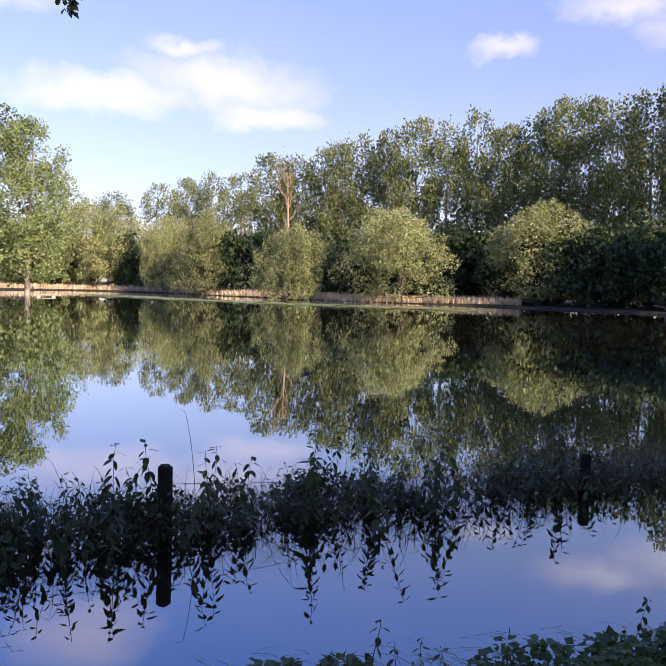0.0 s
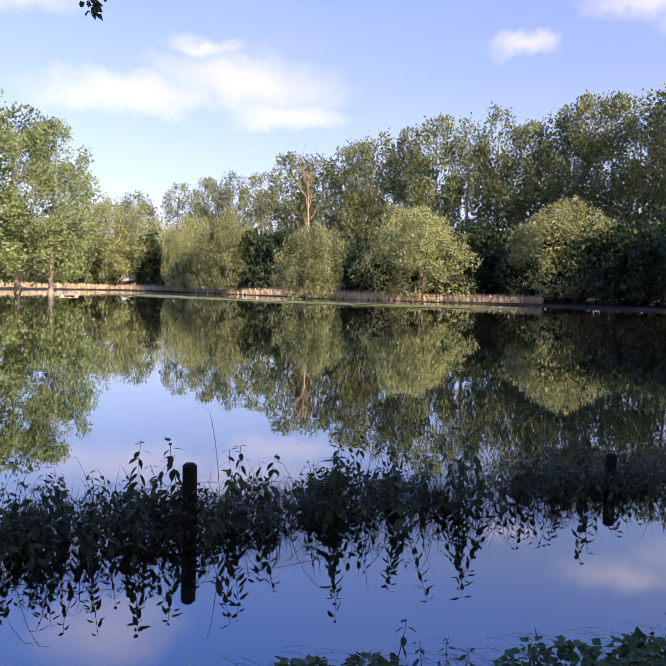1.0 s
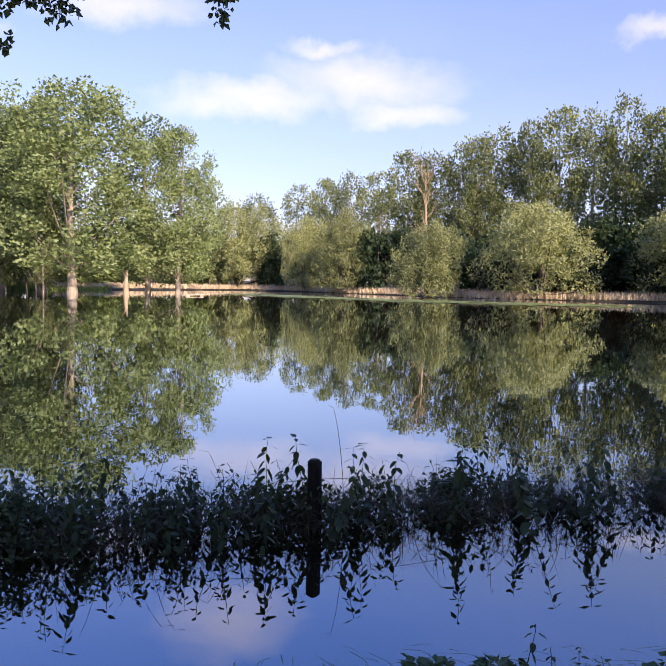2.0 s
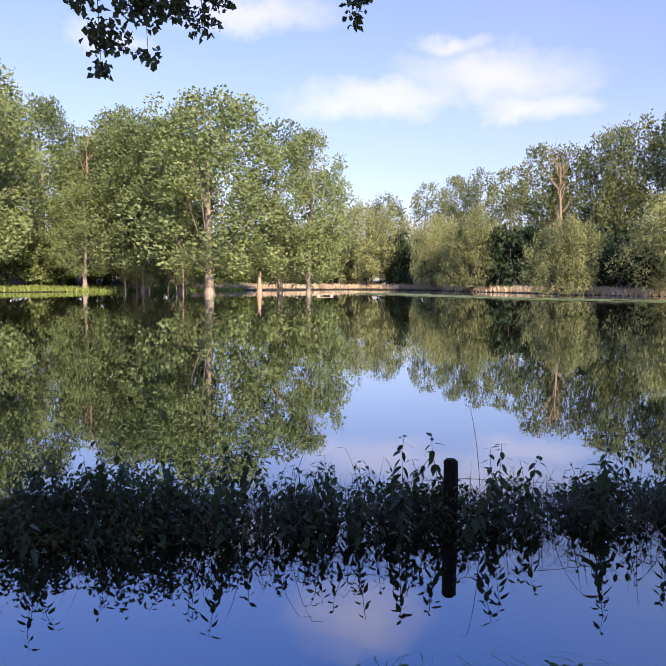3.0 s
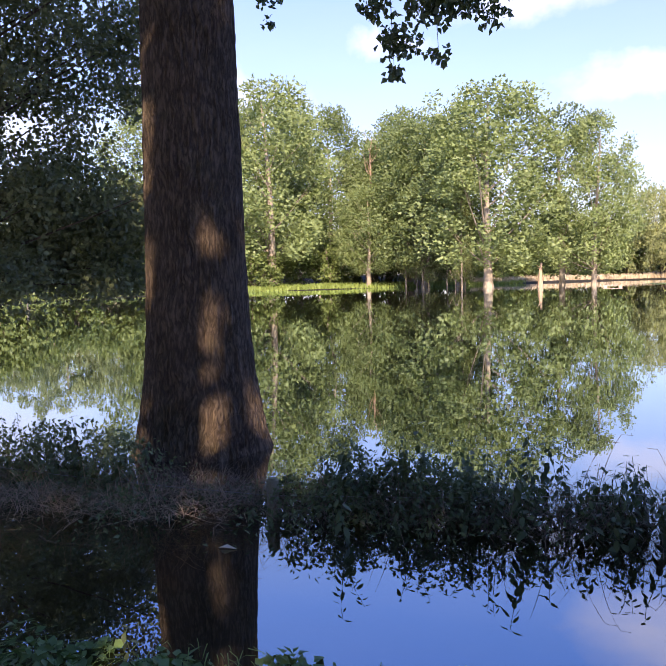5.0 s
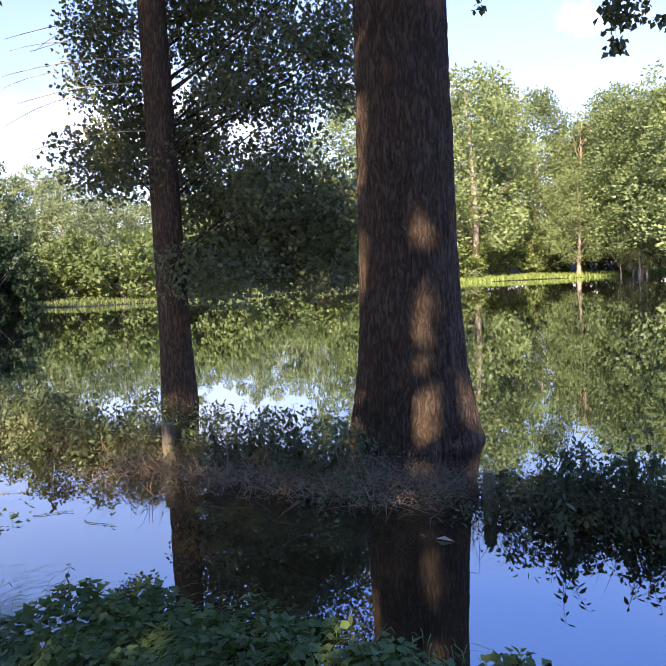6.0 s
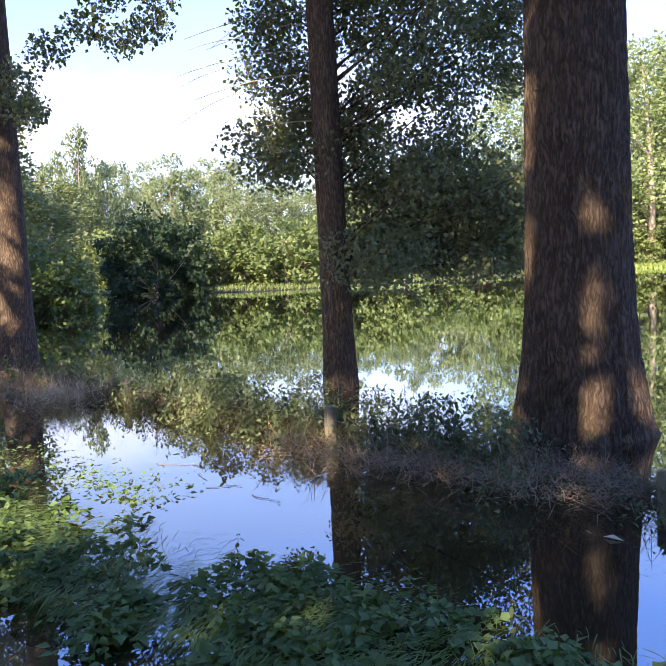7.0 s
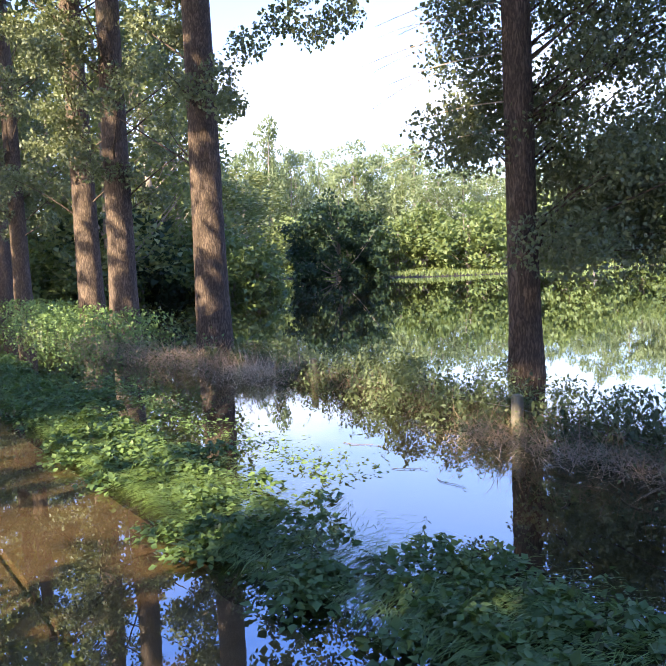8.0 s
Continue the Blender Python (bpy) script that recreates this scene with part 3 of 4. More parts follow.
        put("young_poplar", PS, i, x, y, h, r.uniform(3.0, 4.2), 25, 10, "slender young tree standing in the flood", "flooded young trees")
    # the wooded hill: degrees left, distance, degrees above the horizon
    for i in range(52):
        az = 54 + i * 0.89
        d = float(shore(np.array(az))) + r.uniform(26, 66)
        top = np.interp(az, [55, 60, 66, 70, 74, 79, 82, 85, 87, 92, 101], [8.6, 8.2, 7.6, 7.4, 7.8, 9.2, 9.1, 8.6, 8.8, 8.0, 9.0])
        x, y = polar(az, d)
        z = float(ground_height(np.array(x), np.array(y)))
        h = max(7.0, 1.6 + d * math.tan(radians(top * r.uniform(0.78, 1.02))) - z)
        put("hill_tree", HL, i, x, y, h, r.uniform(5.5, 8.5), 18, 9, "sunlit pale green tree on the wooded hill", "trees on the wooded hill")
    for i in range(26):
        az = 55 + i * 1.75
        d = float(shore(np.array(az))) + r.uniform(4, 14)
        x, y = polar(az, d)
        put("shrub", S, i, x, y, r.uniform(4.5, 7.5), r.uniform(6.5, 9.5), 7, 8, "leafy green shrub on the far water's edge", "shrubs on the water's edge", "bush")
    x, y = polar(82.2, 71)
    put("alder", [tree_meshes("shrub", 71, 8.6, 12.0, 0.5, 80, 10000, 0.32, M_ALDER_SHADE, M_BARK_FAR, 0.25, 0.2, 1, 0.13)], 0, x, y, 8.7, 12.0, 8.6, 12.0,
        "dark green spreading alder at the water's edge", "", "tree")
    for az, d, h, w in ((87.1, 104, 20.5, 6.5), (89.6, 100, 15.5, 6.0), (85.5, 108, 15.5, 6.0), (91.3, 98, 15.0, 6.5)):
        x, y = polar(az, d)
        put("pointed_tree", HL, 1, x, y, h, w, 18, 9, "slender pointed blue-green tree above the wood", "pointed trees")
    for i in range(15):
        az = 89 + i * 1.7
        x, y = polar(az, 46 + r.uniform(-6, 18) + (16 if az < 94 else 0))
        put("wood_tree", PS, i, x, y, r.uniform(16, 22) if az > 93 else r.uniform(9, 12), r.uniform(9, 12), 25, 10.5, "dark shaded tree in the flooded wood", "trees in the flooded wood")
        x, y = polar(az, 46 + r.uniform(-4, 10))
        put("alder_bush", D if i % 3 == 2 and az > 94 else S, i, x, y, r.uniform(5, 7.5), r.uniform(7, 9), 9, 10, "dark leafy bush in the flooded wood", "undergrowth", "bush")
    # unseen wood added behind the camera and to its right to shade the bank
    for i, (off, spots) in enumerate(((7.5, (-21, -12, -7.5, 5.5, 10.5, 16, 22, 28, 34, 40)), (14.5, (-5.5, 7.5, 13, 19, 25, 31, 37)), (25, (-4, 14, 24, 34)))):
        for spot in spots:
            p = PATH_DIR * spot + PATH_SIDE * (off + r.uniform(-0.6, 0.6))
            put("poplar", PG if -10 < spot < 0 else PB, i, p[0], p[1], r.uniform(19, 24), r.uniform(7.5, 9.5), 25, 10.5, "unseen tall poplar added beside the path to cast shade", "poplars beside the path")
    # more unseen poplars, added to darken the flooded wood on the left
    for spot, off in ((-26, 7), (-32, 9), (-38, 7), (-44, 9), (-50, 7), (-29, 15), (-36, 16), (-43, 15), (-50, 16)):
        p = PATH_DIR * spot + PATH_SIDE * off
        put("poplar", PB, spot, p[0], p[1], 23, 10, 25, 10.5, "unseen tall poplar added beside the path to cast shade", "poplars beside the path")
    # added high crowns: trunks fall in shade, sun passes under to their feet
    for spot, off in ((0.7, 7.5), (8.0, 11.0)):
        p = PATH_DIR * spot + PATH_SIDE * off
        put("poplar", PH, 0, p[0], p[1], 25.8, 12.5, 25, 10.5, "unseen high-crowned poplar added to shade the trunks above their feet", "poplars beside the path")
    # added low crowns that shade the verge and fence but not the trunks
    for spot, off, h, w in ((0.3, 7.0, 8.2, 5.5), (4.2, 9.0, 9.8, 6.5)):
        p = PATH_DIR * spot + PATH_SIDE * off
        put("young_poplar", PB, 0, p[0], p[1], h, w, 25, 10, "unseen low poplar added beside the path to shade the verge", "poplars beside the path")
    # unseen shrubs added so that their gaps leave sun streaks on the path
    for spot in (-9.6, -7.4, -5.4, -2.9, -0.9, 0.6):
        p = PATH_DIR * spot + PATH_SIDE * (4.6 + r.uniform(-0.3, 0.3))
        put("shrub", D, int(spot), p[0], p[1], r.uniform(3.3, 4.0), r.uniform(2.2, 2.9), 9, 10, "unseen slender dark shrub added on the path's other side to cast shade", "shrubs behind the path", "bush")
    # unseen shrubs added lower down to close off the sun behind the path
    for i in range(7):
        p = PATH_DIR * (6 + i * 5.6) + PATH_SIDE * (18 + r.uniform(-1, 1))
        put("shrub", D, i, p[0], p[1], r.uniform(6, 9), r.uniform(7, 9), 9, 10, "unseen dense dark shrub added behind the path to cast shade", "shrubs behind the path", "bush")
    # added out of view on the right, to throw shade on the right bank
    for x, y, h in ((46, 58, 24), (52, 66, 25), (40, 50, 20), (58, 52, 25), (48, 44, 22), (62, 74, 25)):
        put("poplar", P, int(x), x, y, h, 11, 25, 10.5, "unseen tall poplar added on the near side bank to cast shade", "poplars on the side bank")
    # one more unseen thin crown, added to dapple the big trunk
    p = PATH_DIR * 3.4 + PATH_SIDE * 14.5
    put("poplar", PG, 0, p[0], p[1], 24, 9.5, 25, 10.5, "unseen tall poplar added beside the path to cast shade", "poplars beside the path")


def bare_tree(name, x, y, h, r0, label, lean=0.0, broken=False, seed=0, mat=None, n=14):
    """A dead tree: trunk and forked bare limbs."""
    q = np.random.default_rng(seed)
    t = new(name)
    t.location = (x, y, float(ground_height(np.array(x), np.array(y))) - 0.1)
    sp = spine(h, lean, h * 0.02, 12, seed)
    z = np.linspace(0, 1, 12)
    s = Soup()
    s.tube(sp, r0 * (1 - 0.75 * z + 0.4 * np.exp(-z * 18)), 9)
    part("trunk", s.mesh("trunk", mat or M_BARK_FAR, True), t)
    s = Soup()
    for i in range(n):
        j = q.integers(4, 12)
        a = q.uniform(0, 6.3)
        tip = sp[j] + np.array([math.cos(a) * 0.6, math.sin(a) * 0.6, 0.8]) * h * q.uniform(0.06, 0.22)
        s.tube(limb(sp[j], tip, -0.1), np.linspace(r0 * 0.25, r0 * 0.05, 5), 5)
        for _ in range(2):
            e = tip + q.normal(0, 1, 3) * h * 0.05 + [0, 0, h * 0.05]
            s.tube(limb(sp[j] * 0.4 + tip * 0.6, e, -0.1, 4), np.linspace(r0 * 0.12, r0 * 0.03, 4), 4)
    tagged(part("branchwork", s.mesh("branchwork", mat or M_BARK_FAR, True), t), kind="stuff")
    return tagged(t, label, "tree")


# ---- near trees ----
def bark_trunk(height, r0, r1, flare, seed, sides=120, rings=210, ridge=0.05, lean=(0, 0)):
    """A thick trunk with deep upright ridges and a spreading foot."""
    z = np.concatenate([np.linspace(-0.5, 5.0, rings - 12), np.linspace(5.3, height, 12)])
    an = np.linspace(0, 2 * np.pi, sides, endpoint=False)
    v = np.empty((rings, sides, 3))
    for i, h in enumerate(z):
        t = max(h, 0) / height
        r = r0 + (r1 - r0) * t + flare * math.exp(-max(h, -0.2) * 1.5)
        for j, a in enumerate(an):
            cx, sx = math.cos(a), math.sin(a)
            warp = noise.noise(Vector((cx * 2.0, sx * 2.0 + seed, h * 1.7))) * 0.5
            n1 = noise.noise(Vector((cx * r0 * 30 + seed + warp, sx * r0 * 30 + warp, h * 3.2)))
            n2 = abs(noise.noise(Vector((cx * r0 * 24 + warp, sx * r0 * 24 + seed, h * 2.2 + warp))))
            n3 = noise.noise(Vector((cx * 1.4 + seed, sx * 1.4, h * 0.5)))
            n4 = noise.noise(Vector((cx * r0 * 30, sx * r0 * 30 + seed, h * 9.0)))
            root = 0.10 * flare / 0.3 * math.cos(a * 5 + seed) * math.exp(-max(h, 0) * 2.2)
            furrow = math.exp(-(n2 / 0.11) ** 2)
            rr = r * (1 + ridge * (0.6 * n1 + 0.35 * n4 - 0.95 * furrow) + 0.035 * n3 + root)
            v[i, j] = (cx * rr + lean[0] * max(h, 0), sx * rr + lean[1] * max(h, 0), h)
    i, j = np.meshgrid(np.arange(rings - 1), np.arange(sides), indexing="ij")
    q = np.stack([i * sides + j, i * sides + (j + 1) % sides, (i + 1) * sides + (j + 1) % sides, (i + 1) * sides + j], -1).reshape(-1, 4)
    return link_mesh("trunk", v.reshape(-1, 3), q, M_BARK, True)


def sprays(centres, sizes, per, leaf, mat, name="leaves", squash=0.75, hang=0.5):
    """Clusters of separate drooping leaves round given centres."""
    c, sz = np.array(centres, float), np.array(sizes, float)
    n = int(per)
    pick = rng.choice(len(c), n, p=sz ** 2 / np.sum(sz ** 2))
    out = ball(n)
    p = c[pick] + out * (sz[pick] * rng.random(n) ** 0.5)[:, None] * [1, 1, squash]
    s = Soup()
    k = leaf * (0.65 + 0.7 * rng.random(n))
    s.leaves(p, unit(ball(n) + [0, 0, -hang]), unit(ball(n) + [0.3, -0.3, 0.3]), k, k * 0.82, 0.12)
    return s.mesh(name, mat)


def boughs(t, ends, r0, lowest, rise=0.6, name="branch"):
    """One branch from the trunk to each end, each leaving the trunk lower than its tip."""
    for e in ends:
        e = np.asarray(e, float)
        a = np.array([0, 0, max(lowest, e[2] - rise * np.hypot(e[0], e[1]) - 0.2)])
        k = a + (e - a) * 0.5 + rng.normal(0, 0.1, 3)
        u = np.linspace(0, 1, 7)[:, None]
        s = Soup()
        s.tube(a * (1 - u) ** 2 + k * 2 * u * (1 - u) + e * u ** 2, np.linspace(r0, r0 * 0.2, 7), 5)
        part(name, s.mesh(name, M_BARK, True), t)


def build_near_trees():
    global rng
    rng = np.random.default_rng(99)
    # the big poplar at the fence
    t = tagged(new("big_poplar"), "massive poplar trunk with deeply ridged brown bark standing in water", "tree")
    t.location = (-5.85, 4.35, 0)
    part("trunk", bark_trunk(24, 0.475, 0.17, 0.17, 3.0, 220, 215, 0.045), t, "thick furrowed trunk with a spreading foot")
    at = np.array([-5.85, 4.35, 0])
    hang = np.array([(-5.40, 6.60, 4.55), (-5.2, 6.75, 4.15), (-5.25, 6.72, 3.85), (-4.9, 6.95, 4.5), (-4.85, 7.0, 4.0), (-4.6, 7.2, 4.6), (-4.35, 7.3, 4.4), (-4.95, 6.9, 4.8),
                     (-4.2, 7.4, 4.75), (-2.83, 8.0, 4.5), (-2.86, 8.0, 4.7), (-6.3, 5.8, 4.42), (-6.3, 5.8, 4.65), (-5.3, 6.6, 5.1), (-4.4, 7.2, 5.2), (-3.2, 7.8, 5.2)]) - at
    sz = np.array([0.24, 0.28, 0.13, 0.3, 0.15, 0.3, 0.2, 0.35, 0.26, 0.12, 0.16, 0.1, 0.14, 0.5, 0.5, 0.4])
    for e in hang[::2]:
        s = Soup()
        s.tube(limb((e[0] * 0.3, e[1] * 0.3, 8.0), (e[0] * 0.95, e[1] * 0.95, 6.3), 0.1, 6), np.linspace(0.04, 0.012, 6), 5)
        s.tube(limb((e[0] * 0.95, e[1] * 0.95, 6.3), e, 0.0, 4), np.linspace(0.012, 0.003, 4), 4)
        part("branch", s.mesh("branch", M_BARK, True), t)
    part("hanging_leaves", sprays(hang, sz, 2800, 0.08, M_NEAR), t)
    top = np.stack([rng.normal(0, 2.0, 60), rng.normal(0, 2.0, 60), rng.uniform(8.5, 23, 60)], 1)
    boughs(t, top[:18], 0.06, 7.5)
    part("crown", sprays(top, np.full(60, 1.3), 7000, 0.28, M_POPLAR, "crown"), t)
    # the second poplar, leafy down to the water
    t = tagged(new("leafy_poplar"), "poplar with dark leafy side shoots and a sunlit trunk patch", "tree")
    x, y = -9.66, 3.48
    t.location = (x, y, 0)
    part("trunk", bark_trunk(22, 0.20, 0.10, 0.05, 8.0, 48, 90, 0.05, (0.0, -0.012)), t)
    right = np.array([0.40, 0.92, 0])  # across the view, away from the path
    ahead = np.array([-0.92, 0.40, 0])
    c, s = [], []
    for i in range(300):
        h = rng.uniform(1.5, 5.8) if i < 245 else rng.uniform(5.8, 9.5)
        w = rng.uniform(-1.1, 2.7)
        if (w < 0.15 and h < 2.7) or (w > 1.75 and 3.0 < h < 4.1) or (w < -0.6 and h < 3.0) or abs(w) < 0.22:
            continue
        c.append(right * w + ahead * rng.normal(0.55, 0.55) + [0, 0, h])
        s.append(rng.uniform(0.36, 0.66))
    for i in range(46):
        c.append(right * rng.uniform(0.3, 2.5) + ahead * rng.normal(0.5, 0.5) + [0, 0, rng.uniform(1.45, 3.0)])
        s.append(rng.uniform(0.3, 0.5))
    c = np.array(c)
    boughs(t, c[::6], 0.020, 1.7)
    part("crown", sprays(c, s, 76000, 0.060, M_NEAR, "crown"), t)
    top = np.stack([rng.normal(0, 1.6, 40), rng.normal(0, 1.6, 40), rng.uniform(9, 21, 40)], 1)
    part("treetop", sprays(top, np.full(40, 1.2), 4500, 0.26, M_POPLAR, "treetop"), t)
    bare = [right * -w + ahead * 0.2 + [0, 0, h] for w, h in ((1.9, 4.75), (2.1, 4.25), (1.8, 3.95), (1.6, 4.6), (1.7, 3.35), (1.5, 3.0), (2.3, 5.2))]
    for b in bare:
        s = Soup()
        s.tube(limb((0, 0, b[2] + 0.2), b, 0.05, 8), np.linspace(0.012, 0.003, 8), 5)
        s.tube(limb(b * [0.6, 0.6, 1] + [0, 0, 0.08], b + rng.normal(0, 0.3, 3), 0.05, 5), np.linspace(0.006, 0.002, 5), 4)
        part("twig", s.mesh("twig", M_STRAW), t, "pale leafless twig")
    # the row of trunks along the fence further on
    for i, (x, y, r0, lean) in enumerate([(-16.6, -0.75, 0.36, 0.0), (-20.0, -3.1, 0.36, 0.012), (-22.3, -4.3, 0.36, -0.004), (-30.0, -8.2, 0.33, 0.0), (-36, -10.5, 0.33, 0.0)]):
        t = tagged(new("poplar"), ("tall poplar with ridged bark beside a straw heap", "tall mottled poplar trunk in weeds", "leafy mottled poplar trunk in weeds",
                                   "poplar trunk with a sunlit patch", "slim poplar trunk deep in the wood")[i], "tree", "poplars along the fence")
        t.location = (x, y, -0.05)
        part("trunk", bark_trunk(23, r0, 0.14, 0.06, 20.0 + i, 40, 80, 0.04, (lean * 0.3, lean)), t)
        c = []
        for k in range(46):
            h = rng.uniform(4.2 if i == 0 else 3.0, 12)
            a = rng.uniform(0, 6.3)
            rad = rng.uniform(0.4, 2.7)
            if i == 0 and h < 6.6 and math.sin(a) * rad > 0.6:
                continue
            c.append((math.cos(a) * rad, math.sin(a) * rad, h + 0.25 * rad))
        if i == 0:  # the bough that reaches out over the water
            c += [(1.0, 1.6, 6.4), (1.2, 2.3, 6.2), (1.2, 2.9, 6.5), (1.0, 1.0, 6.0), (1.0, 0.5, 4.9), (1.3, 2.0, 6.9), (1.3, 3.0, 7.0), (0.9, 0.4, 5.5)]
        c = np.array(c)
        boughs(t, c[:24], 0.03, 3.0)
        part("crown", sprays(c, np.full(len(c), 0.5), 13000, 0.09, M_NEAR, "crown"), t)
        top = np.stack([rng.normal(0, 1.8, 40), rng.normal(0, 1.8, 40), rng.uniform(11, 22, 40)], 1)
        part("treetop", sprays(top, np.full(40, 1.3), 4000, 0.28, M_POPLAR, "treetop"), t)


# ---- plants of the bank ----
FENCE = np.array([(6.5, 8.4), (4.2, 7.2), (2.1, 6.1), (-1.03, 4.68), (-3.82, 3.32), (-6.45, 2.2), (-10.1, 0.75), (-13.0, -1.1), (-17.0, -3.6), (-25.0, -7.4)])
STRIP = np.array([PATH_DIR * u - PATH_SIDE * (w + 0.06 * math.sin(u * 1.9)) for u, w in ((7.2, 1.6), (4, 1.65), (2.2, 2.0), (0.8, 2.3), (-1, 2.25), (-2.5, 2.25), (-4, 2.15), (-5.5, 2.1),
                  (-7, 2.15), (-9, 2.25), (-12, 2.4), (-16, 2.5), (-21.2, 2.5))])


def along(line, s):
    """Points at the fractions s of a line's length."""
    seg = np.concatenate([[0], np.cumsum(np.linalg.norm(np.diff(line, axis=0), axis=1))])
    return np.stack([np.interp(s * seg[-1], seg, line[:, k]) for k in range(2)], 1)


def nettle_into(stems, leaves, foot, h, pairs, leaf, tilt, q):
    """One nettle: a bending stem with crossed pairs of drooping leaves, smaller towards the tip."""
    foot = np.asarray(foot, float)
    top = foot + [q.normal(0, tilt) * h, q.normal(0, tilt) * h, h]
    sp = limb(foot - [0, 0, 0.12], top, 0.02, 7)
    sp[-1] += [q.normal(0, 0.02), q.normal(0, 0.02), -0.015]
    stems.tube(sp, np.linspace(0.0035, 0.0015, 7), 4)
    f = np.repeat(0.26 + 0.72 * np.arange(pairs) / max(pairs - 1, 1), 2)
    n = len(f)
    at = np.stack([np.interp(f * 6, range(7), sp[:, k]) for k in range(3)], 1)
    a = np.repeat(np.arange(pairs) * 1.57, 2) + np.tile([0, math.pi], pairs) + q.normal(0, 0.35, n)
    way = unit(np.stack([np.cos(a), np.sin(a), q.uniform(-1.3, 0.05, n) + 0.5 * (f > 0.85)], 1))
    size = leaf * (1.2 - 0.72 * f) * q.uniform(0.7, 1.2, n) * (q.random(n) > 0.1)
    leaves.ovate(at + way * 0.014, way, way * 0.5 + [0, 0, 1.0], size, size * q.uniform(0.42, 0.58, n), 0.25)


def nettle_meshes(seed, h, pairs, leaf):
    q = np.random.default_rng(seed)
    stems, leaves = Soup(), Soup()
    nettle_into(stems, leaves, (0, 0, 0), h, pairs, leaf, 0.1, q)
    return stems.mesh("stem", M_NETTLE), leaves.mesh("leaves", M_NETTLE)


def stuff(name, s, mat, label, category):
    return tagged(new(name, s.mesh(name, mat)), label, category, kind="stuff")


def build_nettles():
    global rng
    rng = np.random.default_rng(17)
    kinds = [nettle_meshes(100 + i, h, n, l) for i, (h, n, l) in enumerate([(0.45, 9, 0.115), (0.6, 12, 0.125), (0.32, 8, 0.10), (0.7, 13, 0.13), (0.25, 6, 0.095)])]

    def plant(i, x, y, k, tilt=0.25, z=0.0):
        t = new("nettle", kinds[i][0])
        t.location, t.scale = (x, y, z), (k, k, k)
        t.rotation_euler = (rng.normal(0, tilt), rng.normal(0, tilt), rng.uniform(0, 6.3))
        part("leaves", kinds[i][1], t)
        return tagged(t, "dark green nettle with drooping toothed leaves in water", "plant", "nettles along the fence")

    s = np.sort(rng.beta(1.3, 1.5, 190))
    p = along(FENCE, s) + rng.normal(0, 0.16, (190, 2))
    for i, (x, y) in enumerate(p):
        if 48 < azimuth(x, y) < 58:
            continue
        plant(int(rng.choice(5, p=[0.30, 0.22, 0.22, 0.06, 0.20])), x, y, rng.uniform(0.75, 1.05))
    # the thicket behind them, in clumps
    both = Soup()
    knots = along(FENCE[1:8], rng.random(38)) - PATH_SIDE * rng.normal(0.15, 0.12, (38, 1))
    high = rng.uniform(0.20, 0.50, 38)
    for i in range(360):
        j = rng.integers(38)
        x, y = knots[j] + rng.normal(0, 0.17, 2)
        az = azimuth(x, y)
        if 48 < az < 58:
            continue
        h = max(0.14, high[j] * rng.uniform(0.6, 1.1) * (0.75 if az < -4 else 1.0))
        nettle_into(both, both, (x, y, 0), h, int(h * 18) + 2, rng.uniform(0.07, 0.11), 0.22, rng)
    stuff("nettle_thicket", both, M_NETTLE, "thicket of dark drooping nettles growing out of the flood", "plants")
    for x, y, i, k in ((-0.16, 5.05, 3, 0.95), (-0.12, 5.1, 1, 0.9), (-0.8, 4.8, 1, 0.95), (-0.72, 4.75, 1, 0.9), (-0.55, 4.9, 0, 1.1), (0.35, 5.2, 1, 0.8), (0.75, 5.3, 1, 0.75),
                       (-1.35, 4.5, 0, 0.9), (-1.8, 4.35, 1, 0.75), (-2.3, 4.2, 1, 0.95), (-2.45, 4.25, 3, 0.8), (-3.1, 3.9, 3, 0.85), (-3.4, 3.7, 1, 0.9)):
        plant(i, x, y, k, 0.08)
    for i in range(34):
        plant(int(rng.choice([2, 4, 4])), *(PATH_DIR * rng.uniform(0.9, 2.3) - PATH_SIDE * rng.uniform(2.05, 2.5)), rng.uniform(0.5, 0.85), 0.12)
    # young nettles on the verge
    for i in range(46):
        x, y = (along(STRIP, np.array([rng.uniform(0.1, 0.42)])) + rng.normal(0, 0.3, (1, 2)))[0]
        plant(int(rng.choice([2, 4, 4])), x, y, rng.uniform(0.5, 0.8), 0.25, 0.0)


